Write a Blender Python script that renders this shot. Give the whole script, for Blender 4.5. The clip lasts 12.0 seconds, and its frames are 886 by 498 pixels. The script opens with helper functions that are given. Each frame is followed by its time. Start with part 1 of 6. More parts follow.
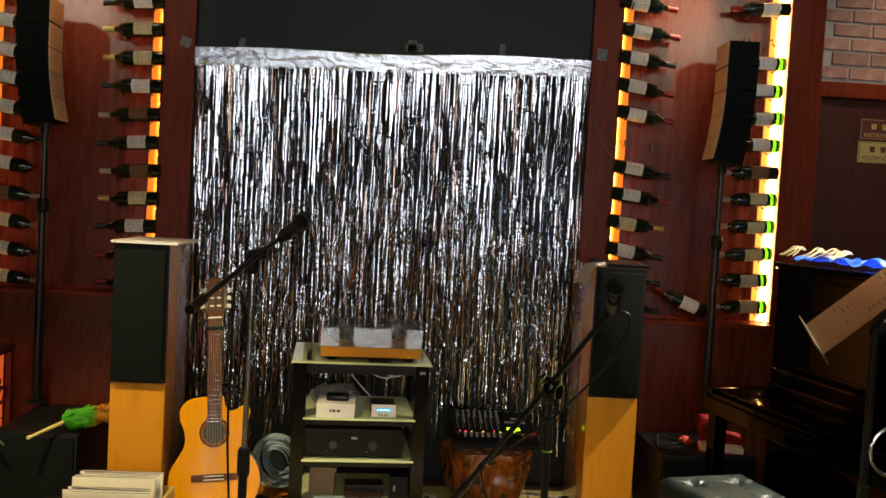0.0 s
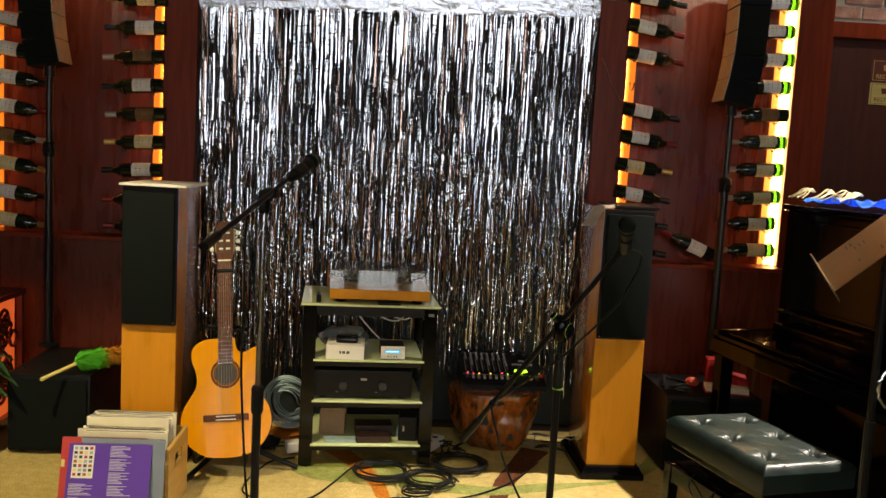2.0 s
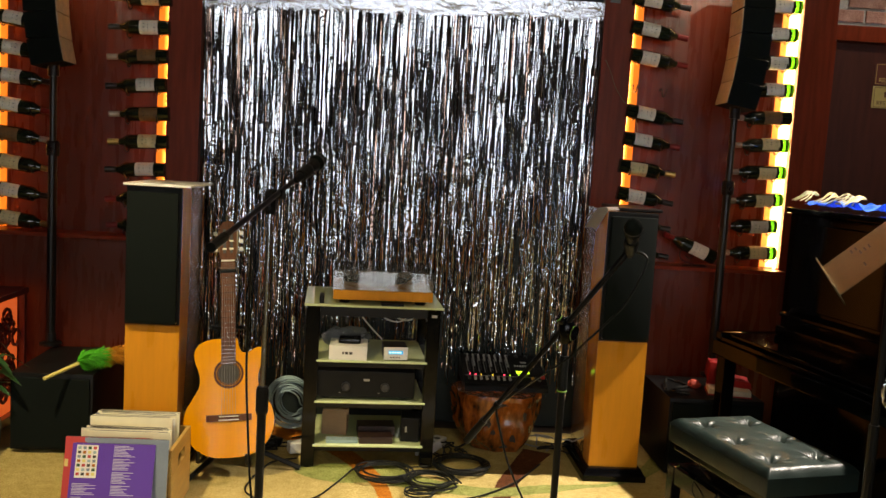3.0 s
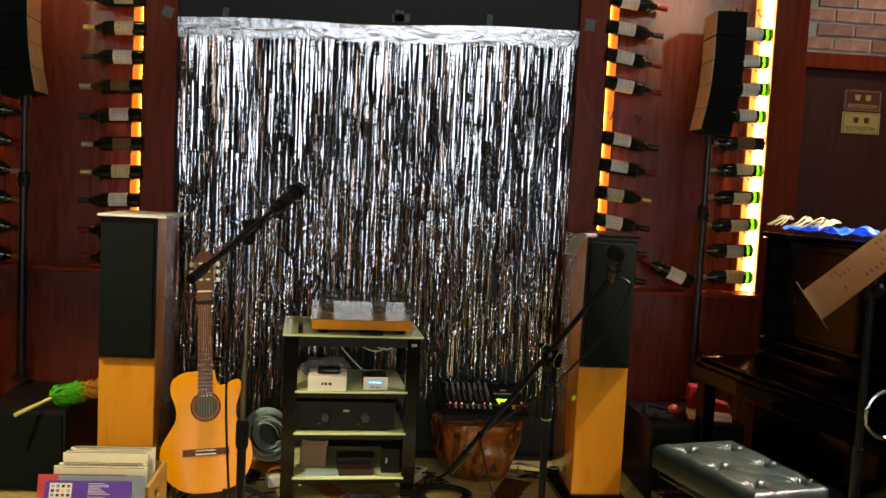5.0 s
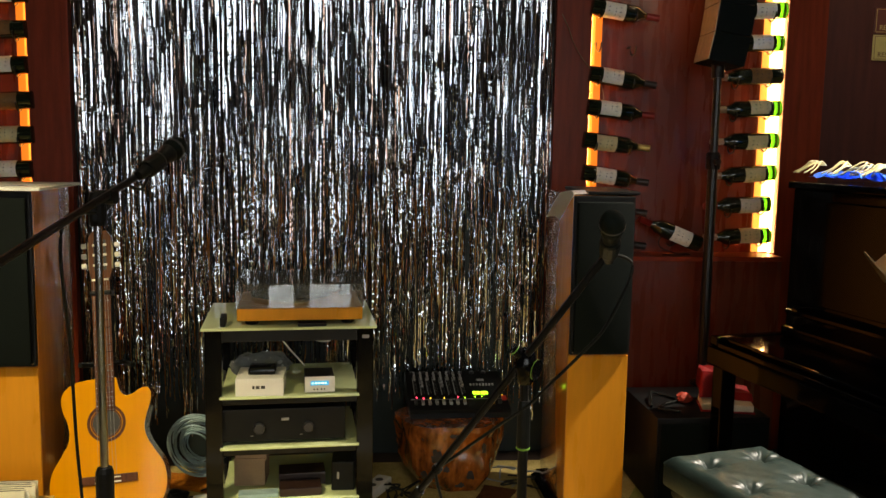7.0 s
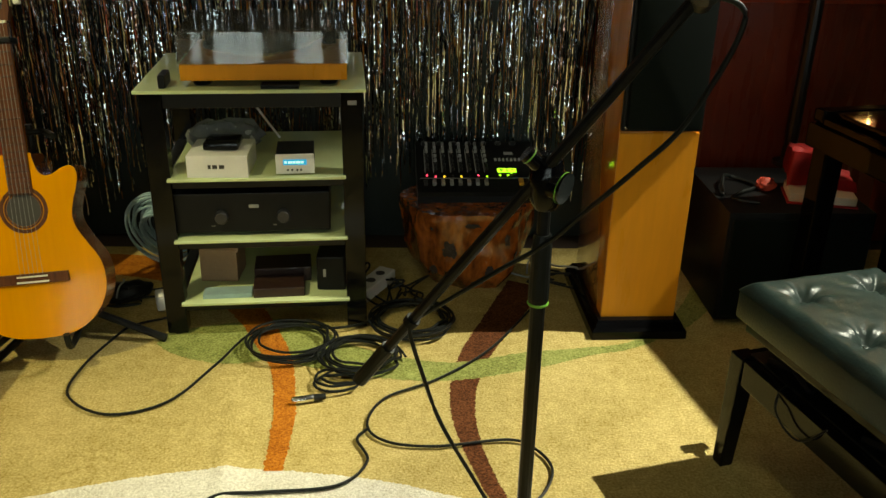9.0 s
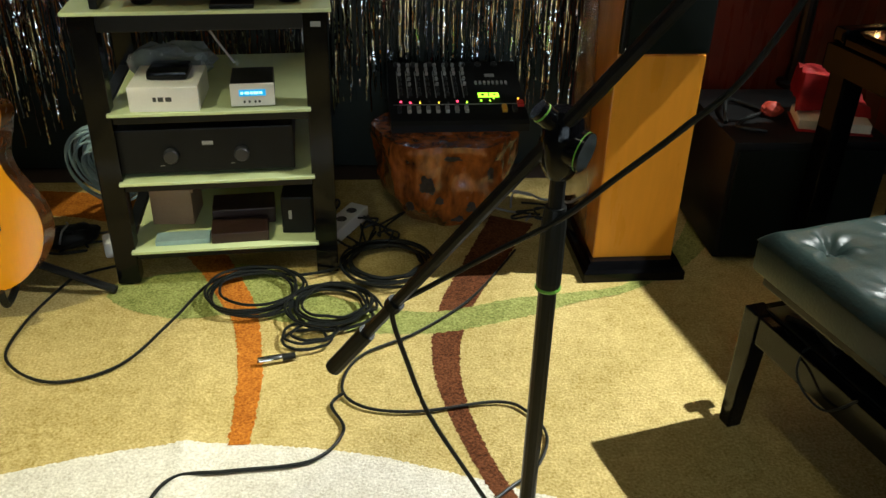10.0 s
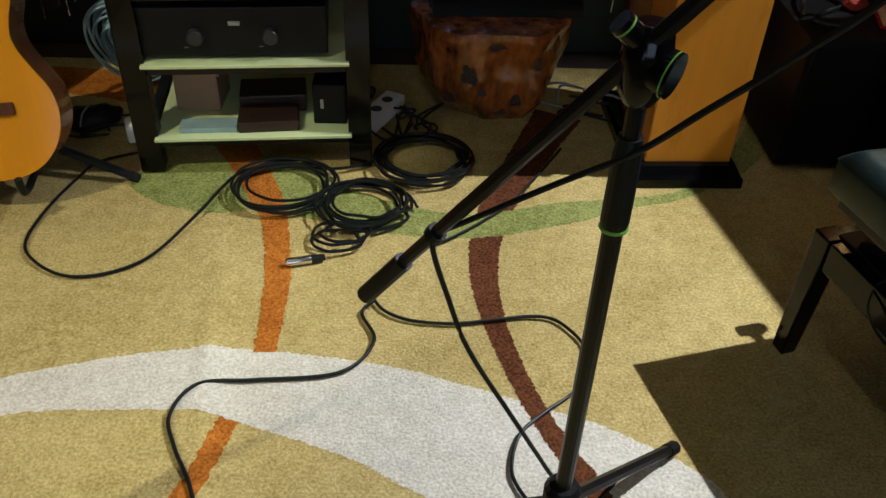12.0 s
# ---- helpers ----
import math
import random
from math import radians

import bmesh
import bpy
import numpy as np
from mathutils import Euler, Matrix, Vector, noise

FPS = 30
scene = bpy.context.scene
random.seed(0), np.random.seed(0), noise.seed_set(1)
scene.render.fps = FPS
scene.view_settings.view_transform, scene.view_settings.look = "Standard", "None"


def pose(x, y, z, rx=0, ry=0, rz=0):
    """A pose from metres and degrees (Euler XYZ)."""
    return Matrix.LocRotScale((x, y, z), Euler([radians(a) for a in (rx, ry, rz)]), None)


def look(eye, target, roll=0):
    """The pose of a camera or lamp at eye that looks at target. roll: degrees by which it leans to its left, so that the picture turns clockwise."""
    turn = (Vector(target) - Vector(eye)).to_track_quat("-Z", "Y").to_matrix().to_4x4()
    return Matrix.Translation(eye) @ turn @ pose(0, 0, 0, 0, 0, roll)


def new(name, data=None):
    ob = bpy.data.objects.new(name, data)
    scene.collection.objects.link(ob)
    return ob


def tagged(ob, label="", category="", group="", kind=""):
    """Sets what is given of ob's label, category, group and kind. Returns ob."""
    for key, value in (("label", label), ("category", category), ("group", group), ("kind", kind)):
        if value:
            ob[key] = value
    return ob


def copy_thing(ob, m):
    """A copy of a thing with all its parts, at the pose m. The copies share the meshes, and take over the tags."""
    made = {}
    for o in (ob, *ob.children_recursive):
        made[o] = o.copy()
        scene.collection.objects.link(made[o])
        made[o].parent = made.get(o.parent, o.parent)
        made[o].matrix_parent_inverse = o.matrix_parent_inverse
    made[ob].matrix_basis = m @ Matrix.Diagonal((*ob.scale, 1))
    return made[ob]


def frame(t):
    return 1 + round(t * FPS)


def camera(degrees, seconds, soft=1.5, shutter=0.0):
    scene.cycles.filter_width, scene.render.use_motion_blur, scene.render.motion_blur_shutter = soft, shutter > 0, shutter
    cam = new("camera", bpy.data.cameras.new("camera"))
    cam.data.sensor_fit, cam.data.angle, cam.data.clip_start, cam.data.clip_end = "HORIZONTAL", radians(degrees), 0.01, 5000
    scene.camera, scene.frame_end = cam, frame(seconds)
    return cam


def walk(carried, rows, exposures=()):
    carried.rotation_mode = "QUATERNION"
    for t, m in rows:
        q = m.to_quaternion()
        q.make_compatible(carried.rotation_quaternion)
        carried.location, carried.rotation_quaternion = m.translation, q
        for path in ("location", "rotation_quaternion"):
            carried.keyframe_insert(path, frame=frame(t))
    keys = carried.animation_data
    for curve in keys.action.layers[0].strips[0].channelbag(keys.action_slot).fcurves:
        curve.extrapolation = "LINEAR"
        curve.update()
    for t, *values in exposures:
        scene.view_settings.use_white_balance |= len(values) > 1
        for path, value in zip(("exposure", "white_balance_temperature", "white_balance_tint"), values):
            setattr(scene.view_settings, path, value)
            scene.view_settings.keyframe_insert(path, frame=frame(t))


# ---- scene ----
cam = camera(54.4, 12.0)
PATH = [
    (0, (-0.175, -0.332, 1.421), (-0.077, 1.663, 1.325), 3.2),
    (0.5, (-0.172, -0.331, 1.419), (-0.075, 1.664, 1.317), 3.2),
    (1, (-0.183, -0.327, 1.406), (-0.085, 1.666, 1.261), 3.0),
    (1.5, (-0.183, -0.33, 1.402), (-0.089, 1.659, 1.217), 2.9),
    (2, (-0.199, -0.331, 1.388), (-0.101, 1.655, 1.176), 3.1),
    (2.5, (-0.204, -0.335, 1.397), (-0.107, 1.651, 1.179), 3.1),
    (3, (-0.22, -0.332, 1.391), (-0.119, 1.654, 1.18), 3.4),
    (5, (-0.245, -0.313, 1.393), (-0.085, 1.676, 1.247), 2.9),
    (5.5, (-0.199, -0.21, 1.386), (-0.027, 1.776, 1.226), 1.9),
    (6, (-0.099, -0.049, 1.395), (0.069, 1.937, 1.228), 1.4),
    (6.5, (-0.057, 0.132, 1.384), (0.125, 2.115, 1.202), 1.1),
    (6.7, (-0.08, 0.236, 1.383), (0.115, 2.217, 1.181), 1.2),
    (8.3, (0.175, 0.903, 1.311), (0.173, 2.796, 0.665), -0.2),
    (8.5, (0.169, 0.957, 1.309), (0.162, 2.814, 0.566), 0.4),
    (9, (0.119, 1.117, 1.286), (0.186, 2.941, 0.469), 1.1),
    (9.5, (0.065, 1.254, 1.277), (0.196, 3.002, 0.314), 1.6),
    (10, (0.103, 1.364, 1.263), (0.24, 3.087, 0.257), 1.4),
    (10.5, (0.121, 1.436, 1.246), (0.243, 3.138, 0.203), 2.5),
    (11, (0.149, 1.47, 1.249), (0.254, 3.137, 0.15), 3.5),
    (11.5, (0.152, 1.488, 1.248), (0.199, 3.090, 0.053), 2.75),
    (12, (0.092, 1.511, 1.242), (0.157, 3.074, -0.004), 2.3),
]
walk(cam, [(t, look(eye, target, roll)) for t, eye, target, roll in PATH],
     [(0.0, -0.1, 7600, 17), (6.7, -0.06, 7500, 14), (8.4, -0.5, 7800, -5), (9.5, -0.4, 6800, 0), (10.5, -0.22, 5700, 7), (11.5, -0.2, 5500, 7), (12.0, -0.86, 5700, 12)])

# ---- light ----
world = bpy.data.worlds.new("world")
scene.world = world
world.use_nodes = True
world.node_tree.nodes["Background"].inputs[0].default_value = (0.9, 0.75, 0.6, 1)
world.node_tree.nodes["Background"].inputs[1].default_value = 0.002


def spot(name, eye, target, watts, colour, size, blend=0.5, radius=0.03):
    d = bpy.data.lights.new(name, "SPOT")
    d.energy, d.color, d.spot_size, d.spot_blend, d.shadow_soft_size = watts, colour, radians(size), blend, radius
    ob = new(name, d)
    ob.matrix_world = look(eye, target)
    return ob


WARM, WHITE, AMBER = (1.0, 1.0, 0.80), (1.0, 0.98, 0.92), (1.0, 0.93, 0.62)
CEIL = 3.3
# Lamps two and four are unseen fill light, added to lift the shadows.
SPOTS = [((2.66, 3.20, CEIL - 0.06), (0.72, 2.62, 0), 1500, 46, WHITE), ((-0.35, 2.2, CEIL - 0.06), (-0.45, 3.0, 0), 14, 70, AMBER),
         ((-1.75, 1.45, CEIL - 0.06), (-1.30, 2.85, 0.15), 440, 44, AMBER), ((0.1, 0.6, CEIL - 0.06), (0.45, 2.65, 0.1), 36, 62, AMBER),
         ((1.22, 3.74, CEIL - 0.06), (1.22, 4.16, 2.5), 150, 32, WARM), ((-1.82, 3.74, CEIL - 0.06), (-1.82, 4.16, 2.5), 110, 32, WARM),
         ((2.6, 0.30, CEIL - 0.06), (1.32, 4.16, 2.42), 70, 18, WARM), ((-3.3, 0.30, CEIL - 0.06), (-1.78, 4.16, 2.42), 90, 18, WARM),
         # added lamp with no seen source, brightens the bricks and the door
         ((2.5, 3.3, CEIL - 0.06), (2.5, 4.24, 2.2), 36, 60, WARM),
         # added lamp with no seen source, brightens the blue cloth
         ((1.95, 3.35, CEIL - 0.06), (1.72, 3.15, 1.26), 26, 26, WARM)]
for eye, target, watts, size, tint in SPOTS:
    spot("spot_lamp", eye, target, watts, tint, size, 0.9 if eye[1] > 3.1 or eye[1] < 0.5 else 0.5, 0.018)

# ---- materials ----


def mat(name, colour, rough=0.5, metal=0.0, vary=0.15, scale=8.0, bump=0.0, bscale=60.0, stretch=(1, 1, 1), coat=0.0, second=None, emit=None, power=0.0,
        trans=0.0, ior=1.45, fine=0.4, objrand=0.0, spec=0.5):
    """A Principled material with two scales of noise in colour and gloss and a fine relief."""
    m = bpy.data.materials.new(name)
    m.use_nodes = True
    nt = m.node_tree
    b = nt.nodes["Principled BSDF"]
    N, L = nt.nodes.new, nt.links.new
    tc, mp = N("ShaderNodeTexCoord"), N("ShaderNodeMapping")
    mp.inputs["Scale"].default_value = stretch
    L(tc.outputs["Object"], mp.inputs["Vector"])
    n1, n2 = N("ShaderNodeTexNoise"), N("ShaderNodeTexNoise")
    n1.inputs["Scale"].default_value, n1.inputs["Detail"].default_value = scale, 6
    n2.inputs["Scale"].default_value, n2.inputs["Detail"].default_value = bscale, 4
    for n in (n1, n2):
        L(mp.outputs[0], n.inputs["Vector"])
    add = N("ShaderNodeMath")
    add.operation = "MULTIPLY_ADD"
    L(n2.outputs["Fac"], add.inputs[0])
    add.inputs[1].default_value = fine
    L(n1.outputs["Fac"], add.inputs[2])
    ramp = N("ShaderNodeMapRange")
    ramp.inputs[1].default_value, ramp.inputs[2].default_value = 0.32 + 0.32 * fine, 0.68 + 0.68 * fine
    L(add.outputs[0], ramp.inputs[0])
    mix = N("ShaderNodeMix")
    mix.data_type = "RGBA"
    lo = tuple(c * (1 - vary) for c in colour)
    hi = second if second else tuple(min(1, c * (1 + vary)) for c in colour)
    mix.inputs[6].default_value, mix.inputs[7].default_value = (*lo, 1), (*hi, 1)
    L(ramp.outputs[0], mix.inputs[0])
    out = mix.outputs[2]
    if objrand:
        oi, hsv = N("ShaderNodeObjectInfo"), N("ShaderNodeHueSaturation")
        mr = N("ShaderNodeMapRange")
        mr.inputs[3].default_value, mr.inputs[4].default_value = 1 - objrand, 1 + objrand
        L(oi.outputs["Random"], mr.inputs[0])
        L(mr.outputs[0], hsv.inputs["Value"])
        L(out, hsv.inputs["Color"])
        out = hsv.outputs[0]
    L(out, b.inputs["Base Color"])
    rr = N("ShaderNodeMapRange")
    rr.inputs[3].default_value, rr.inputs[4].default_value = max(0.02, rough * 0.8), min(1, rough * 1.25)
    L(n1.outputs["Fac"], rr.inputs[0])
    L(rr.outputs[0], b.inputs["Roughness"])
    b.inputs["Metallic"].default_value = metal
    b.inputs["IOR"].default_value = ior
    b.inputs["Coat Weight"].default_value = coat
    b.inputs["Coat Roughness"].default_value = 0.08
    b.inputs["Transmission Weight"].default_value = trans
    b.inputs["Specular IOR Level"].default_value = spec
    if bump:
        bp = N("ShaderNodeBump")
        bp.inputs["Strength"].default_value, bp.inputs["Distance"].default_value = bump, 0.01
        L(n2.outputs["Fac"], bp.inputs["Height"])
        L(bp.outputs[0], b.inputs["Normal"])
    if emit:
        b.inputs["Emission Color"].default_value, b.inputs["Emission Strength"].default_value = (*emit, 1), power
    return m


M = {
    "panel": mat("red_stained_veneer", (0.115, 0.0195, 0.0085), 0.27, vary=0.15, scale=4, bscale=40, stretch=(6, 6, 0.7), bump=0.02, spec=0.55),
    "pillar": mat("red_brown_veneer", (0.20, 0.028, 0.010), 0.36, vary=0.28, scale=6, bscale=50, stretch=(8, 8, 0.6), bump=0.03, spec=0.22),
    "screen": mat("black_green_felt", (0.012, 0.019, 0.0175), 0.5, vary=0.3, scale=2, bscale=300, bump=0.05),
    "black": mat("black_plastic", (0.007, 0.007, 0.007), 0.42, spec=0.18, vary=0.3, scale=10, bscale=400, bump=0.05),
    "blackgloss": mat("black_gloss", (0.003, 0.003, 0.0035), 0.12, vary=0.3, scale=6, bscale=30, coat=0.05, spec=0.25),
    "pianoblack": mat("black_piano_lacquer", (0.002, 0.002, 0.0022), 0.07, vary=0.3, scale=6, bscale=30, spec=0.11),
    "blackpaint": mat("black_satin_metal", (0.006, 0.006, 0.006), 0.32, spec=0.35, vary=0.3, scale=12, bscale=120, bump=0.02),
    "grille": mat("dark_grille_cloth", (0.0045, 0.007, 0.006), 0.75, spec=0.12, vary=0.25, scale=6, bscale=700, bump=0.2),
    "arraygrey": mat("warm_grey_perforated_metal", (0.46, 0.41, 0.30), 0.5, vary=0.2, scale=30, bscale=500, bump=0.15),
    "cherry": mat("honey_veneer", (0.66, 0.262, 0.022), 0.28, vary=0.10, scale=3, bscale=14, stretch=(5, 5, 0.8), bump=0.01, coat=0.06, spec=0.25),
    "cherryside": mat("lacquered_cherry_veneer", (0.54, 0.19, 0.026), 0.16, vary=0.18, scale=3, bscale=26, stretch=(10, 10, 0.8), coat=1.0, spec=0.4),
    "white": mat("white_card", (0.74, 0.71, 0.66), 0.5, vary=0.06, scale=12, bscale=200, bump=0.02),
    "creamcard": mat("cream_sleeve_card", (0.86, 0.80, 0.60), 0.5, vary=0.07, scale=12, bscale=200, bump=0.02, objrand=0.08),
    "glassgreen": mat("pale_green_glass", (0.60, 0.67, 0.35), 0.10, vary=0.06, scale=4, bscale=30, coat=0.6),
    "spruce": mat("varnished_spruce", (0.68, 0.262, 0.004), 0.34, vary=0.03, scale=3, bscale=20, stretch=(20, 20, 0.7), coat=0.35, second=(0.71, 0.280, 0.005), spec=0.1),
    "rosewood": mat("rosewood", (0.10, 0.035, 0.014), 0.4, vary=0.35, scale=8, bscale=60, stretch=(12, 12, 1), spec=0.2),
    "mahogany": mat("guitar_side_wood", (0.20, 0.07, 0.02), 0.25, vary=0.25, scale=6, bscale=50, coat=0.5),
    "bone": mat("bone", (0.75, 0.70, 0.55), 0.4, vary=0.05),
    "steel": mat("chrome_steel", (0.72, 0.72, 0.72), 0.18, 1.0, vary=0.06, scale=20, bscale=90),
    "silver": mat("silver_foil", (0.56, 0.58, 0.63), 0.24, 1.0, vary=0.05, scale=20, bscale=60, bump=0.04),
    "tinsel": mat("tinsel_foil", (0.73, 0.76, 0.80), 0.05, 1.0, vary=0.15, scale=30, bscale=90, bump=0.07, stretch=(0.5, 0.5, 3.0), objrand=0.18),
    # silver foil with the room's brown and red reflections put into its colour
    "tinsel_warm_glint": mat("foil_with_warm_reflection", (0.38, 0.265, 0.215), 0.06, 1.0, vary=0.25, scale=30, bscale=70, bump=0.055, stretch=(0.3, 0.3, 3.0), objrand=0.25),
    "gold": mat("brass_plate", (0.23, 0.19, 0.11), 0.40, 1.0, vary=0.15, scale=10, bscale=90, bump=0.02),
    "rubber": mat("black_cable_rubber", (0.006, 0.007, 0.006), 0.45, spec=0.3, vary=0.2, scale=20, bscale=100),
    "bluecable": mat("pale_blue_cable", (0.30, 0.42, 0.44), 0.45, vary=0.12, scale=20, bscale=100),
    "leather": mat("black_leather", (0.014, 0.024, 0.021), 0.36, spec=0.32, vary=0.3, scale=10, bscale=170, bump=0.10),
    "stump": mat("lacquered_root_wood", (0.085, 0.015, 0.006), 0.25, vary=0.7, scale=10, bscale=34, stretch=(1.5, 1.5, 0.7), coat=0.7, second=(0.46, 0.125, 0.022), bump=0.45, fine=0.7),
    "knot": mat("dark_bark_knot", (0.03, 0.018, 0.012), 0.6, vary=0.5, scale=25, bscale=80, bump=0.6),
    "brick": mat("red_brick", (0.33, 0.12, 0.085), 0.85, vary=0.35, scale=14, bscale=90, bump=0.4, second=(0.46, 0.26, 0.21), objrand=0.25),
    "mortar": mat("pale_mortar", (0.42, 0.39, 0.36), 0.9, vary=0.15, scale=10, bscale=120, bump=0.4),
    "door": mat("dark_red_door_veneer", (0.070, 0.018, 0.012), 0.40, vary=0.25, scale=5, bscale=50, stretch=(8, 8, 0.7)),
    "plaster": mat("dark_wall_paint", (0.05, 0.032, 0.024), 0.8, vary=0.12, scale=3, bscale=120, bump=0.1),
    "ceilpaint": mat("dim_ceiling_paint", (0.06, 0.052, 0.045), 0.85, vary=0.1, scale=2, bscale=90, bump=0.1),
    "bottle": mat("dark_bottle_glass", (0.010, 0.016, 0.008), 0.06, vary=0.2, coat=0.6),
    "greenglass": mat("green_bottle_glass", (0.035, 0.27, 0.025), 0.05, vary=0.05, trans=0.9, ior=1.3),
    "label": mat("white_paper_label", (0.84, 0.80, 0.70), 0.6, vary=0.12, scale=25, bscale=90, objrand=0.1),
    "cream_label": mat("cream_paper_label", (0.72, 0.60, 0.33), 0.6, vary=0.15, scale=25, bscale=90),
    "brown_label": mat("aged_paper_label", (0.20, 0.10, 0.035), 0.6, vary=0.3, scale=25, bscale=90),
    "ink": mat("dark_print", (0.05, 0.045, 0.04), 0.6, vary=0.1),
    "capred": mat("red_foil_capsule", (0.22, 0.02, 0.018), 0.35, 0.4, vary=0.2),
    "capgold": mat("gold_foil_capsule", (0.60, 0.42, 0.14), 0.3, 0.8, vary=0.1),
    "capblack": mat("black_foil_capsule", (0.02, 0.016, 0.016), 0.3, 0.2, vary=0.1),
    "capgrey": mat("grey_foil_capsule", (0.42, 0.36, 0.30), 0.35, 0.5, vary=0.1),
    "box": mat("brown_cardboard", (0.34, 0.22, 0.13), 0.8, vary=0.12, scale=10, bscale=120, bump=0.1),
    "blue": mat("blue_satin_cloth", (0.016, 0.15, 0.70), 0.35, vary=0.3, scale=14, bscale=200, bump=0.1),
    "yellowcloth": mat("cream_tassel_cord", (0.62, 0.52, 0.25), 0.7, vary=0.15, scale=30, bscale=200, bump=0.2),
    "red": mat("red_cloth", (0.36, 0.010, 0.010), 0.6, vary=0.25, scale=12, bscale=150, bump=0.1),
    "paper": mat("cream_book_paper", (0.62, 0.56, 0.42), 0.7, vary=0.1, scale=12, bscale=200),
    "purple": mat("purple_printed_card", (0.105, 0.035, 0.33), 0.35, vary=0.06, scale=6, bscale=120),
    "redcard": mat("red_printed_card", (0.50, 0.05, 0.045), 0.4, vary=0.08, scale=6, bscale=120),
    "greycard": mat("blue_grey_card", (0.20, 0.24, 0.30), 0.4, vary=0.15, scale=6, bscale=120),
    "lilac": mat("lilac_print", (0.55, 0.50, 0.66), 0.5, vary=0.05),
    "crate": mat("pine_crate_wood", (0.50, 0.30, 0.085), 0.5, vary=0.18, scale=5, bscale=60, stretch=(1, 1, 8), bump=0.05),
    "featherg": mat("green_feather", (0.07, 0.50, 0.025), 0.7, vary=0.3, scale=30, bscale=200),
    "feathero": mat("orange_feather", (0.62, 0.26, 0.02), 0.7, vary=0.3, scale=30, bscale=200),
    "featherr": mat("red_feather", (0.36, 0.04, 0.02), 0.7, vary=0.3, scale=30, bscale=200),
    "yellow": mat("yellow_plastic", (0.70, 0.60, 0.20), 0.35, vary=0.06),
    "leaf": mat("dark_green_leaf", (0.02, 0.07, 0.02), 0.4, vary=0.3, scale=15, bscale=80),
    "ceramic": mat("pale_glazed_pot", (0.36, 0.40, 0.33), 0.2, vary=0.2, scale=12, bscale=60, coat=0.4),
    "lacquer": mat("dark_red_lacquer", (0.10, 0.012, 0.010), 0.3, vary=0.2, coat=0.4),
    "signred": mat("red_brown_sign", (0.13, 0.035, 0.025), 0.4, vary=0.1),
    "signgold": mat("gold_sign", (0.62, 0.48, 0.18), 0.4, 0.3, vary=0.1),
    "darkcase": mat("dark_brown_leather", (0.028, 0.012, 0.009), 0.45, vary=0.3, scale=12, bscale=120, bump=0.1),
    "button": mat("grey_button", (0.27, 0.27, 0.26), 0.5, vary=0.05),
    "knob": mat("charcoal_knob", (0.022, 0.022, 0.024), 0.35, vary=0.1),
    "redplastic": mat("red_button_plastic", (0.55, 0.03, 0.02), 0.4, vary=0.05),
    "amber": mat("amber_button_plastic", (0.60, 0.32, 0.03), 0.4, vary=0.05),
    "neon": mat("lime_plastic_ring", (0.13, 0.32, 0.03), 0.4, vary=0.05),
    "tape": mat("cloudy_tape", (0.36, 0.38, 0.38), 0.25, vary=0.2, scale=30, bscale=90, trans=0.5, ior=1.2),
    "led_orange": mat("amber_led_strip", (0.3, 0.07, 0.015), 0.5, vary=0, emit=(1.0, 0.34, 0.05), power=1.7),
    # The next two imitate the strips' glow on the veneer; they are no lamps.
    "glow_ember": mat("wall_glow_deep_amber", (0.16, 0.03, 0.008), 0.5, vary=0, emit=(1.0, 0.25, 0.02), power=0.9),
    "glow_fringe": mat("amber_fringe", (0.3, 0.1, 0.02), 0.5, vary=0, emit=(1.0, 0.36, 0.06), power=1.7),
    "led_tape": mat("amber_led_tape", (1, 0.6, 0.2), 0.5, vary=0, emit=(1.0, 0.40, 0.07), power=40.0),
    "led_tape_white": mat("warm_led_tape", (1, 0.8, 0.5), 0.5, vary=0, emit=(1.0, 0.62, 0.24), power=60.0),
    "led_white": mat("warm_led_strip", (0.5, 0.3, 0.1), 0.5, vary=0, emit=(1.0, 0.60, 0.24), power=6.0),
    "led_lantern": mat("lantern_paper", (0.9, 0.3, 0.2), 0.6, vary=0.2, emit=(1.0, 0.16, 0.03), power=0.55),
    "led_red": mat("red_indicator", (0.8, 0.05, 0.1), 0.4, vary=0, emit=(1.0, 0.05, 0.12), power=5),
    "led_green": mat("green_indicator", (0.3, 0.8, 0.05), 0.4, vary=0, emit=(0.45, 1.0, 0.04), power=3),
    "led_yellow": mat("yellow_indicator", (0.8, 0.6, 0.05), 0.4, vary=0, emit=(1.0, 0.65, 0.05), power=3),
    "lcd": mat("cyan_display", (0.02, 0.2, 0.4), 0.3, vary=0, emit=(0.03, 0.42, 0.8), power=0.9),
    "lcd_text": mat("display_glyph", (0.5, 0.9, 1), 0.3, vary=0, emit=(0.5, 0.95, 1.0), power=1.4),
    "daylight": mat("daylit_window_pane", (0.8, 0.9, 1), 0.3, vary=0, emit=(0.78, 0.90, 1.0), power=6.0),
    "bulb": mat("lamp_lens", (1, 0.9, 0.7), 0.3, vary=0, emit=(1.0, 0.86, 0.62), power=25.0),
}



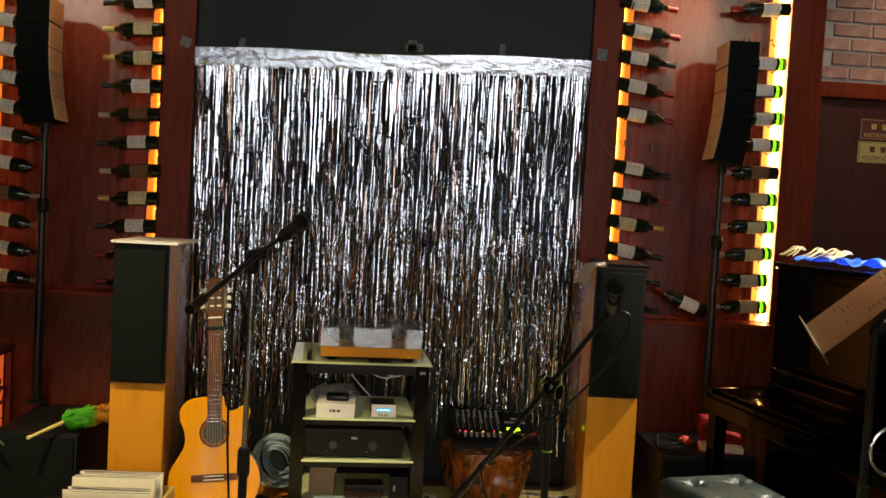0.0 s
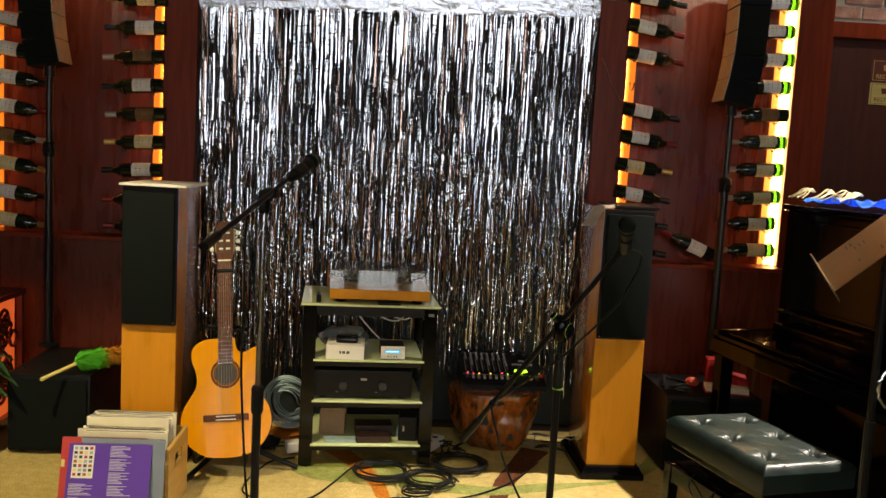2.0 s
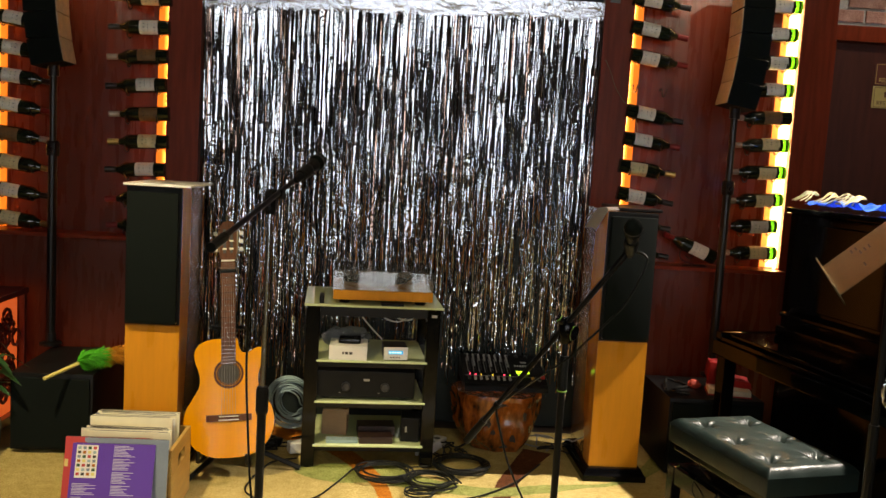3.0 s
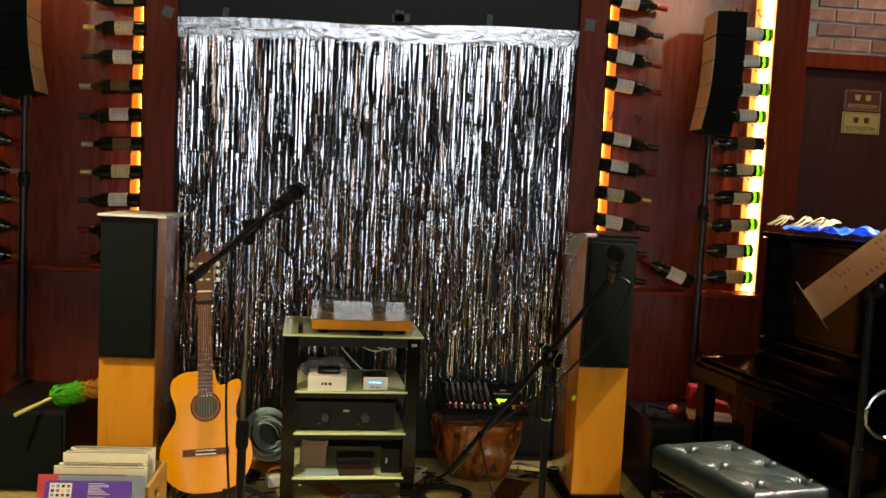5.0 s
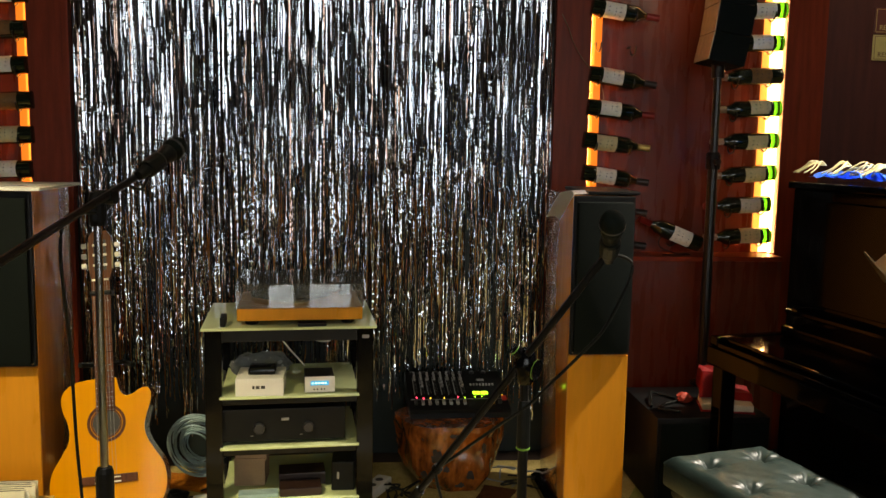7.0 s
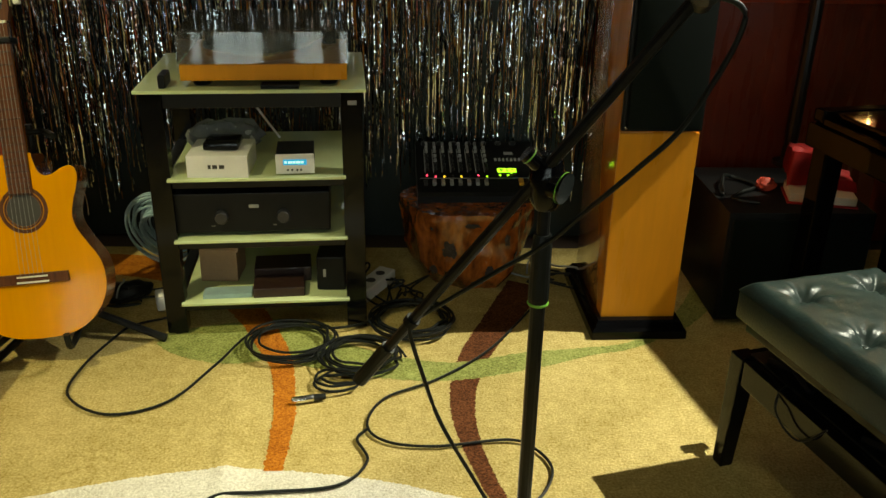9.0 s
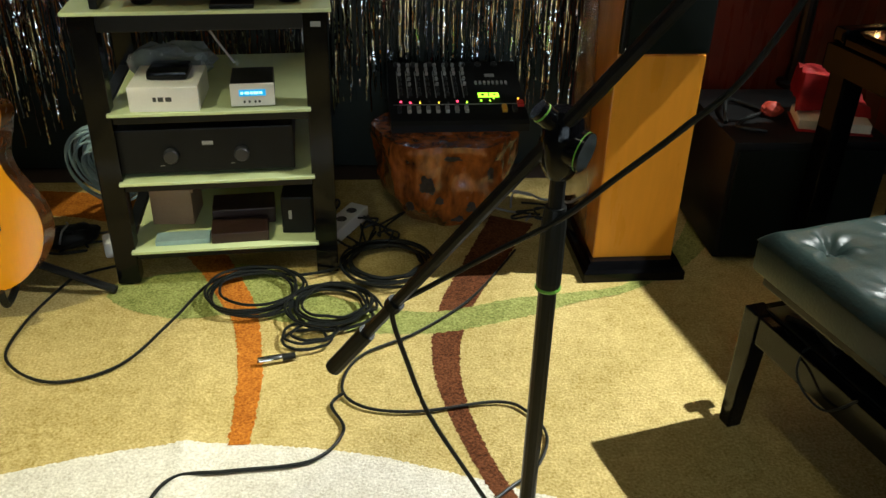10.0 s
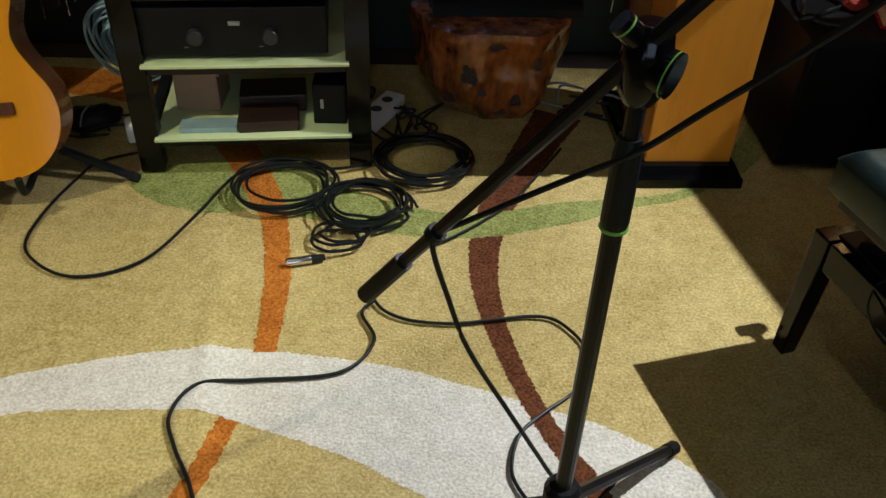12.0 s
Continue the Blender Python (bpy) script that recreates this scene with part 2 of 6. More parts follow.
def pile(name, low, high):
    """Cut carpet pile: worn patches, clumps and single tufts, with the relief of the tufts."""
    m = bpy.data.materials.new(name)
    m.use_nodes = True
    nt = m.node_tree
    b = nt.nodes["Principled BSDF"]
    N, L = nt.nodes.new, nt.links.new
    tc = N("ShaderNodeTexCoord")
    total = None
    height = None
    for size, detail, weight in ((4.5, 5, 0.52), (30.0, 4, 0.50), (160.0, 3, 1.35)):
        n = N("ShaderNodeTexNoise")
        n.inputs["Scale"].default_value, n.inputs["Detail"].default_value, n.inputs["Roughness"].default_value = size, detail, 0.62
        L(tc.outputs["Object"], n.inputs["Vector"])
        k = N("ShaderNodeMath")
        k.operation = "MULTIPLY_ADD"
        L(n.outputs["Fac"], k.inputs[0])
        k.inputs[1].default_value, k.inputs[2].default_value = weight, -0.5 * weight
        if total is None:
            total = k.outputs[0]
        else:
            a = N("ShaderNodeMath")
            L(total, a.inputs[0])
            L(k.outputs[0], a.inputs[1])
            total = a.outputs[0]
            if height is None:
                height = k.outputs[0]
            else:
                h = N("ShaderNodeMath")
                L(height, h.inputs[0])
                L(k.outputs[0], h.inputs[1])
                height = h.outputs[0]
    ramp = N("ShaderNodeMapRange")
    ramp.inputs[1].default_value, ramp.inputs[2].default_value = -0.30, 0.30
    L(total, ramp.inputs[0])
    mix = N("ShaderNodeMix")
    mix.data_type = "RGBA"
    mix.inputs[6].default_value, mix.inputs[7].default_value = (*low, 1), (*high, 1)
    L(ramp.outputs[0], mix.inputs[0])
    L(mix.outputs[2], b.inputs["Base Color"])
    b.inputs["Roughness"].default_value = 0.95
    b.inputs["Specular IOR Level"].default_value = 0.08
    bp = N("ShaderNodeBump")
    bp.inputs["Strength"].default_value, bp.inputs["Distance"].default_value = 0.45, 0.008
    L(height, bp.inputs["Height"])
    L(bp.outputs[0], b.inputs["Normal"])
    return m


def clear_sheet(name, ior):
    """A thin clear sheet: it lets light straight through and mirrors by its gloss."""
    m = bpy.data.materials.new(name)
    m.use_nodes = True
    nt = m.node_tree
    N, L = nt.nodes.new, nt.links.new
    nt.nodes.remove(nt.nodes["Principled BSDF"])
    clear, gloss, mix, fr = N("ShaderNodeBsdfTransparent"), N("ShaderNodeBsdfGlossy"), N("ShaderNodeMixShader"), N("ShaderNodeFresnel")
    clear.inputs["Color"].default_value = (0.90, 0.90, 0.88, 1)
    gloss.inputs["Roughness"].default_value = 0.03
    fr.inputs["IOR"].default_value = ior
    L(fr.outputs[0], mix.inputs[0])
    L(clear.outputs[0], mix.inputs[1])
    L(gloss.outputs[0], mix.inputs[2])
    dust, veil = N("ShaderNodeBsdfDiffuse"), N("ShaderNodeMixShader")
    dust.inputs["Color"].default_value = (0.55, 0.53, 0.45, 1)
    speck = N("ShaderNodeTexNoise")
    speck.inputs["Scale"].default_value, speck.inputs["Detail"].default_value = 14, 5
    amount = N("ShaderNodeMapRange")
    amount.inputs[3].default_value, amount.inputs[4].default_value = 0.03, 0.13
    L(speck.outputs["Fac"], amount.inputs[0])
    L(amount.outputs[0], veil.inputs[0])
    L(mix.outputs[0], veil.inputs[1])
    L(dust.outputs[0], veil.inputs[2])
    L(veil.outputs[0], nt.nodes["Material Output"].inputs["Surface"])
    return m


M["tan"] = pile("tan_carpet_pile", (0.285, 0.205, 0.050), (0.62, 0.485, 0.205))
M["cream"] = pile("cream_carpet_pile", (0.45, 0.405, 0.31), (0.77, 0.725, 0.62))
M["orange"] = pile("orange_carpet_pile", (0.21, 0.055, 0.006), (0.57, 0.200, 0.024))
M["brown"] = pile("brown_carpet_pile", (0.034, 0.011, 0.005), (0.185, 0.066, 0.026))
M["green"] = pile("olive_carpet_pile", (0.115, 0.128, 0.026), (0.37, 0.385, 0.12))
M["acrylic"] = clear_sheet("clear_acrylic", 1.49)

# ---- mesh helpers ----


def link_mesh(name, bm, material, parent=None, label="", smooth=False):
    bmesh.ops.recalc_face_normals(bm, faces=bm.faces)
    me = bpy.data.meshes.new(name)
    bm.to_mesh(me)
    bm.free()
    if smooth:
        me.shade_smooth()
        me.set_sharp_from_angle(angle=radians(42))
    me.materials.append(M[material])
    ob = new(name, me)
    if parent:
        ob.parent = parent
    if label:
        ob["label"] = label
    return ob


def part(name, bm, material, parent, label="", smooth=False):
    return link_mesh(name, bm, material, parent, label, smooth)


def thing(name, m, label, category, group=""):
    ob = new(name)
    ob.empty_display_size = 0.1
    ob.matrix_world = m
    return tagged(ob, label, category, group)


def structure(name, bm, material, label=""):
    return tagged(link_mesh(name, bm, material), label or name.replace("_", " "), "", "", "structure")


def add_box(bm, lo, hi, bevel=0.0, m=None):
    c = [(a + b) / 2 for a, b in zip(lo, hi)]
    s = [max(1e-4, b - a) for a, b in zip(lo, hi)]
    made = bmesh.ops.create_cube(bm, size=1, matrix=Matrix.LocRotScale(c, None, s))["verts"]
    if bevel:
        edges = list({e for v in made for e in v.link_edges})
        made = list({v for f in bmesh.ops.bevel(bm, geom=edges, offset=bevel, segments=2, affect="EDGES", profile=0.6)["faces"] for v in f.verts} | {v for v in made if v.is_valid})
    if m is not None:
        bmesh.ops.transform(bm, matrix=m, verts=made)
    return bm


def box(lo, hi, bevel=0.0, m=None):
    return add_box(bmesh.new(), lo, hi, bevel, m)


def add_lathe(bm, profile, n=20, m=None):
    """Turns a profile of (radius, height) round z."""
    rings = []
    for r, z in profile:
        rings.append([bm.verts.new((r * math.cos(2 * math.pi * i / n), r * math.sin(2 * math.pi * i / n), z)) for i in range(n)])
    for a, b in zip(rings, rings[1:]):
        for i in range(n):
            bm.faces.new((a[i], a[(i + 1) % n], b[(i + 1) % n], b[i]))
    bm.faces.new(rings[0][::-1])
    bm.faces.new(rings[-1])
    if m is not None:
        bmesh.ops.transform(bm, matrix=m, verts=[v for r in rings for v in r])
    return bm


def lathe(profile, n=20, m=None):
    return add_lathe(bmesh.new(), profile, n, m)


def smooth_path(pts, steps=8, closed=False):
    pts = [Vector(p) for p in pts]
    out = []
    for i in range(len(pts) - 1):
        p0, p1, p2, p3 = pts[max(0, i - 1)], pts[i], pts[i + 1], pts[min(len(pts) - 1, i + 2)]
        for k in range(steps):
            t = k / steps
            out.append(0.5 * ((2 * p1) + (p2 - p0) * t + (2 * p0 - 5 * p1 + 4 * p2 - p3) * t * t + (3 * p1 - p0 - 3 * p2 + p3) * t ** 3))
    out.append(pts[-1])
    return out


def add_tube(bm, pts, r, n=8, r2=None):
    pts = [Vector(p) for p in pts]
    rings = []
    for i, p in enumerate(pts):
        d = (pts[min(len(pts) - 1, i + 1)] - pts[max(0, i - 1)]).normalized()
        a = d.cross(Vector((0, 0, 1)) if abs(d.z) < 0.95 else Vector((0, 1, 0))).normalized()
        b = d.cross(a)
        rad = r if r2 is None else r + (r2 - r) * i / (len(pts) - 1)
        rings.append([bm.verts.new(p + rad * (math.cos(2 * math.pi * k / n) * a + math.sin(2 * math.pi * k / n) * b)) for k in range(n)])
    for a, b in zip(rings, rings[1:]):
        for k in range(n):
            bm.faces.new((a[k], a[(k + 1) % n], b[(k + 1) % n], b[k]))
    bm.faces.new(rings[0][::-1])
    bm.faces.new(rings[-1])
    return bm


def tube(pts, r, n=8, r2=None):
    return add_tube(bmesh.new(), pts, r, n, r2)


def outline(pts, thick, m=None, bevel=0.0):
    """A plate of the outline (x, z), thick along y."""
    bm = bmesh.new()
    f = bm.faces.new([bm.verts.new((x, 0, z)) for x, z in pts])
    ext = bmesh.ops.extrude_face_region(bm, geom=[f])["geom"]
    bmesh.ops.translate(bm, vec=(0, thick, 0), verts=[v for v in ext if isinstance(v, bmesh.types.BMVert)])
    if m is not None:
        bmesh.ops.transform(bm, matrix=m, verts=bm.verts)
    return bm


def text_part(body, size, m, material, parent, name="lettering", align="CENTER", depth=0.0006):
    cu = bpy.data.curves.new(name, "FONT")
    cu.body, cu.size, cu.align_x, cu.align_y, cu.extrude = body, size, align, "CENTER", depth
    tmp = bpy.data.objects.new("tmp", cu)
    scene.collection.objects.link(tmp)
    me = bpy.data.meshes.new_from_object(tmp.evaluated_get(bpy.context.evaluated_depsgraph_get()))
    bpy.data.objects.remove(tmp)
    me.materials.clear()
    me.materials.append(M[material])
    ob = new(name, me)
    ob.parent = parent
    ob.matrix_local = m
    return ob


# ---- structure ----
WALL = 4.16     # the back of the bottle bays
FACE = 4.08     # the front of the pillars
structure("floor", box((-4.2, -4.2, -0.12), (4.6, 4.6, -0.012)), "plaster", "floor under the carpet")
structure("ceiling", box((-4.2, -4.2, CEIL), (4.6, 4.6, CEIL + 0.1)), "ceilpaint", "dim painted ceiling")
structure("wall_west", box((-4.3, -4.2, -0.012), (-4.2, 4.6, CEIL)), "plaster", "dark painted wall")
structure("wall_east", box((4.6, -4.2, -0.012), (4.7, 4.6, CEIL)), "plaster", "dark painted wall")
bm = bmesh.new()
for lo, hi in (((-4.2, -4.3, -0.012), (-3.2, -4.2, CEIL)), ((-3.2, -4.3, 2.2), (-2.6, -4.2, CEIL)), ((2.6, -4.3, -0.012), (4.6, -4.2, CEIL)), ((-2.6, -4.3, -0.012), (2.6, -4.2, 0.80)), ((-2.6, -4.3, 3.2), (2.6, -4.2, CEIL))):
    add_box(bm, lo, hi)
structure("wall_south", bm, "plaster", "dark painted wall with a wide window")
win = tagged(new("window_1"), "wide daylit window with dark mullions", "window", "", "structure")
edge = -2.6
for a, b in ((-2.45, -2.1), (-1.9, -1.74), (-1.45, -1.29), (-1.12, -1.03), (-0.88, -0.36), (0.0, 0.30), (0.5, 1.0), (1.2, 1.45), (1.7, 2.35), (2.6, 2.6)):
    part("mullion", box((edge, -4.29, 0.86), (a - 0.004, -4.21, 3.2), 0.004), "blackpaint", win)
    if b > a:
        head = 1.38 if a < -2.0 else 3.14
        part("pane", box((a, -4.27, 0.86), (b, -4.25, head)), "daylight", win)
        if head < 3:
            # unseen dark panel, added to keep this pane's reflection off the guitar
            part("blind", box((a, -4.28, head + 0.004), (b, -4.23, 3.2), 0.004), "blackpaint", win, "dark panel out of view, added above the pane")
    edge = b + 0.004
part("window_sill", box((-2.6, -4.29, 0.80), (2.6, -4.16, 0.855), 0.004), "blackpaint", win)

glazed = tagged(new("door_2"), "dark entrance door with daylit lower panes", "door", "", "structure")
part("door_frame", box((-3.2, -4.29, 0.0), (-3.105, -4.21, 2.199), 0.004), "blackpaint", glazed)
part("door_frame", box((-2.765, -4.29, 0.0), (-2.715, -4.21, 2.199), 0.004), "blackpaint", glazed)
part("door_rail", box((-3.104, -4.29, 0.0), (-2.766, -4.21, 0.26), 0.004), "blackpaint", glazed)
part("door_rail", box((-2.714, -4.29, 0.0), (-2.604, -4.21, 0.26), 0.004), "blackpaint", glazed)
part("pane", box((-3.1, -4.27, 0.264), (-2.77, -4.25, 1.27)), "daylight", glazed)
part("pane", box((-2.71, -4.27, 0.264), (-2.604, -4.25, 1.27)), "daylight", glazed)

# unseen dark panels, added so that the guitar mirrors only the lower panes
part("added_door_panel", box((-3.104, -4.28, 1.274), (-2.766, -4.22, 2.199), 0.004), "blackpaint", glazed)
part("added_door_panel", box((-2.714, -4.28, 1.274), (-2.604, -4.22, 2.199), 0.004), "blackpaint", glazed)

# back wall: bays of veneer, pillars, low cabinets
structure("wall_north", box((-4.2, WALL, -0.012), (1.95, WALL + 0.12, CEIL)), "panel", "glossy red-brown veneer wall behind the bottles")
PILLARS = [(-2.47, -2.29), (-1.42, -1.255), (0.75, 0.905), (1.775, 1.955)]
for i, (a, b) in enumerate(PILLARS):
    structure("pillar_%d" % (i + 1), box((a, FACE, 0), (b, WALL - 0.002, CEIL - 0.003), 0.003), "pillar", "red-brown veneered pillar")
LEDGE = 0.908
for i, (a, b) in enumerate(((-2.288, -1.422), (0.907, 1.773), (-4.2, -2.472))):
    structure("base_panel_%d" % (i + 1), box((a, 4.0, 0), (b, WALL - 0.002, LEDGE - 0.022)), "panel", "low veneered cabinet front below the bottles")
    structure("ledge_%d" % (i + 1), box((a, 3.985, LEDGE - 0.02), (b, WALL - 0.002, LEDGE), 0.003), "pillar", "narrow red-brown wooden ledge")
structure("backdrop_panel", box((-1.253, 4.115, 0), (0.748, 4.155, CEIL - 0.003)), "screen", "matt black-green panel between the pillars")
structure("trim_1", box((-1.253, 4.10, CEIL - 0.12), (0.748, 4.114, CEIL - 0.004), 0.003), "pillar", "wooden trim")

# hidden lamp strips along the pillars
for i, (a, b, k, lo) in enumerate(((-1.452, -1.424, "led_orange", LEDGE), (0.909, 0.937, "led_orange", LEDGE), (1.728, 1.772, "led_white", LEDGE), (-2.286, -2.258, "led_orange", LEDGE))):
    ob = link_mesh("strip_light", box((a, WALL - 0.016, lo + 0.004), (b, WALL - 0.003, CEIL - 0.01), 0.003), k)
    s = 1 if a > 1.5 or -1.6 < a < -1.0 else -1
    xe = b if s > 0 else a
    if "white" not in k:
        xi = a if s > 0 else b
        # emitting slat in place of the strip's light fading over the wall
        part("amber_fringe", box((min(xi - 0.0005 * s, xi - 0.030 * s), WALL - 0.013, lo + 0.004), (max(xi - 0.0005 * s, xi - 0.030 * s), WALL - 0.003, CEIL - 0.01)), "glow_ember", ob, "deep amber glow of the strip on the wall, as an emitting slat")
    if "white" in k:
        # the white strip's orange fall-off on the wall, put in as an emitting slat
        part("amber_fringe", box((1.700, WALL - 0.015, lo + 0.004), (1.7275, WALL - 0.003, CEIL - 0.01)), "glow_fringe", ob)
    part("led_tape", box((min(xe, xe - s * 0.006), 4.118, lo + 0.004), (max(xe, xe - s * 0.006), 4.130, CEIL - 0.01)), "led_tape_white" if "white" in k else "led_tape", ob)
    tagged(ob, "glowing warm white light strip beside the pillar" if "white" in k else "glowing amber light strip beside the pillar", "light strip", "light strips")

# restroom wall on the right
BW = 4.24
structure("wall_brick", box((1.957, BW + 0.012, 2.215), (4.6, BW + 0.14, CEIL)), "mortar", "whitewashed brick wall with wide pale joints")
structure("wall_beside_door", box((3.05, BW + 0.012, -0.012), (4.6, BW + 0.14, 2.213)), "mortar", "rendered wall beside the door")
structure("door_frame_1", box((1.957, BW - 0.02, 2.13), (3.05, BW + 0.10, 2.212), 0.004), "pillar", "dark red door head")
structure("door_jamb_1", box((1.957, BW - 0.02, 0), (2.03, BW + 0.10, 2.128), 0.004), "pillar", "dark red door jamb")
door = tagged(link_mesh("door_1", box((2.032, BW + 0.02, 0.005), (3.048, BW + 0.07, 2.126), 0.003), "door"), "dark red-brown restroom door", "door", "", "structure")
part("door_handle", tube([(2.98, BW + 0.02, 1.0), (2.98, BW - 0.03, 1.0), (2.88, BW - 0.03, 1.0)], 0.009), "steel", door)


def sign(z, plate, ink):
    s = thing("restroom_sign", pose(2.378, BW + 0.018, z), "%s restroom sign on the door" % ("red-brown" if plate == "signred" else "gold"), "sign", "restroom signs")
    part("plate", box((-0.108, -0.005, -0.058), (0.108, 0, 0.058), 0.002), plate, s)
    bm = bmesh.new()
    for lo, hi in (((-0.1, -0.0062, -0.052), (0.1, -0.005, -0.050)), ((-0.1, -0.0062, 0.05), (0.1, -0.005, 0.052)), ((-0.1, -0.0062, -0.05), (-0.098, -0.005, 0.05)), ((0.098, -0.0062, -0.05), (0.1, -0.005, 0.05))):
        add_box(bm, lo, hi)
    part("border", bm, ink, s)
    for x in (-0.03, 0.03):
        part("emblem", outline([(x - 0.012, 0.0), (x + 0.012, 0.0), (x + 0.016, 0.03), (x - 0.016, 0.03)], 0.0014, pose(0, -0.0065, 0)), ink, s)
    text_part("RESTROOM", 0.032, pose(0, -0.0055, -0.032, 90), ink, s)
    return s


sign(1.972, "signred", "signgold")
sign(1.85, "signgold", "signred")

# ---- carpet ----


def swell(x, y):
    """The low wrinkles of the loose carpet."""
    z = 0.0085 * math.exp(-((x + 0.30 + 0.10 * (y - 2.6)) / 0.030) ** 2) * max(0.0, min(1.0, (y - 2.3) / 0.25, (3.25 - y) / 0.3))
    z += 0.004 * math.exp(-((x + 0.62 - 0.25 * (y - 2.8)) / 0.05) ** 2) * max(0.0, min(1.0, (y - 2.3) / 0.3, (3.1 - y) / 0.3))
    return z


def carpet_sheet():
    xs = [-4.19, -3.0, -2.0, -1.5] + [-1.2 + 0.0125 * i for i in range(89)] + [0.2, 1.0, 2.0, 3.0, 4.59]
    ys = [-4.19, -2.0, 0.0, 1.0, 1.6, 2.0] + [2.2 + 0.05 * i for i in range(23)] + [3.5, 3.7, 3.998]
    bm = bmesh.new()
    grid = [[bm.verts.new((x, y, swell(x, y))) for y in ys] for x in xs]
    for p, q in zip(grid, grid[1:]):
        for j in range(len(ys) - 1):
            bm.faces.new((p[j], q[j], q[j + 1], p[j + 1]))
    ext = bmesh.ops.extrude_edge_only(bm, edges=[e for e in bm.edges if e.is_boundary])["geom"]
    for v in ext:
        if isinstance(v, bmesh.types.BMVert):
            v.co.z = -0.011
    return bm


carpet = tagged(link_mesh("carpet", carpet_sheet(), "tan", None, "", True), "tan pile carpet with curved coloured stripes", "carpet")
carpet["kind"] = "structure"


def stripe(points, material, z, label):
    """A woven stripe: points are (x, y, width) along its middle."""
    path = smooth_path([(x, y, w) for x, y, w in points], 34)
    edge = random.Random(len(points))
    bm = bmesh.new()
    rows = []
    for i, p in enumerate(path):
        a, b = path[max(0, i - 1)], path[min(len(path) - 1, i + 1)]
        d = Vector((b.x - a.x, b.y - a.y, 0)).normalized()
        s = Vector((-d.y, d.x, 0))
        row = []
        for k in range(9):
            j = (k - 4) / 8 * p.z + (edge.gauss(0, 0.0016) if k in (0, 8) else 0)
            row.append(bm.verts.new((p.x + s.x * j, p.y + s.y * j, z + swell(p.x + s.x * j, p.y + s.y * j))))
        rows.append(row)
    for a, b in zip(rows, rows[1:]):
        for k in range(8):
            bm.faces.new((a[k], a[k + 1], b[k + 1], b[k]))
    return part("woven_stripe", bm, material, carpet, label, True)


stripe([(-1.15, 3.86, 0.15), (-0.95, 3.85, 0.16), (-0.78, 3.82, 0.16), (-0.62, 3.75, 0.15), (-0.49, 3.64, 0.12), (-0.375, 3.47, 0.095), (-0.285, 3.28, 0.080), (-0.242, 3.16, 0.062), (-0.209, 2.95, 0.056), (-0.204, 2.73, 0.044)], "orange", 0.00175, "orange woven stripe")
stripe([(-0.234, 2.60, 0.038), (-0.246, 2.556, 0.038), (-0.294, 2.389, 0.040), (-0.42, 2.2, 0.05), (-0.6, 1.95, 0.05)], "orange", 0.00035, "orange woven stripe")
stripe([(-1.8, 2.12, 0.09), (-1.2, 2.46, 0.085), (-0.68, 2.607, 0.098), (-0.48, 2.6465, 0.138), (-0.30, 2.6575, 0.167), (-0.12, 2.622, 0.205), (0.03, 2.578, 0.235), (0.1, 2.548, 0.252), (0.26, 2.468, 0.29), (0.40, 2.385, 0.33), (0.5, 2.27, 0.36), (0.56, 2.0, 0.34)], "cream", 0.00070, "cream woven band")
stripe([(0.50, 3.7, 0.14), (0.403, 3.494, 0.11), (0.33, 3.33, 0.095), (0.294, 3.242, 0.086), (0.257, 3.10, 0.074), (0.247, 2.955, 0.062), (0.261, 2.824, 0.049), (0.291, 2.695, 0.043), (0.325, 2.587, 0.041), (0.366, 2.488, 0.040), (0.411, 2.40, 0.040), (0.5, 2.15, 0.045)], "brown", 0.00105, "dark brown woven stripe")
stripe([(-0.62, 3.335, 0.06), (-0.53, 3.32, 0.17), (-0.40, 3.315, 0.24), (-0.27, 3.335, 0.23), (-0.12, 3.245, 0.16), (0.05, 3.180, 0.12), (0.235, 3.158, 0.092), (0.46, 3.218, 0.086), (0.62, 3.262, 0.045), (0.77, 3.305, 0.035), (0.95, 3.45, 0.07), (1.08, 3.64, 0.09), (1.2, 3.9, 0.1)], "green", 0.00140, "olive green woven stripe")

# ---- tinsel curtain ----
curtain = thing("tinsel_curtain", pose(0, 4.075, 0), "silver tinsel fringe curtain taped up between the pillars", "curtain")
CX0, CX1 = -1.25, 0.745
top_at = lambda x: 2.152 + 0.061 * (x - CX0) / (CX1 - CX0)
rng = random.Random(5)


def header_sheet():
    bm = bmesh.new()
    n, k = 220, 10
    grid = []
    for i in range(n + 1):
        x = CX0 + (CX1 - CX0) * i / n
        col = []
        for j in range(k + 1):
            z = top_at(x) - 0.092 * j / k + (0.006 * math.sin(x * 5.1) if j == 0 else 0)
            y = 0.0022 * noise.noise((x * 6, j * 0.22, 0)) + 0.0010 * noise.noise((x * 30, j * 0.5, 4)) + 0.0005 * noise.noise((x * 90, j * 1.3, 8)) - 0.012 + 0.012 * j / k
            col.append(bm.verts.new((x, y, z)))
        grid.append(col)
    for a, b in zip(grid, grid[1:]):
        for j in range(k):
            bm.faces.new((a[j], a[j + 1], b[j + 1], b[j]))
    return bm


part("header", header_sheet(), "silver", curtain, "crinkled silver foil heading")


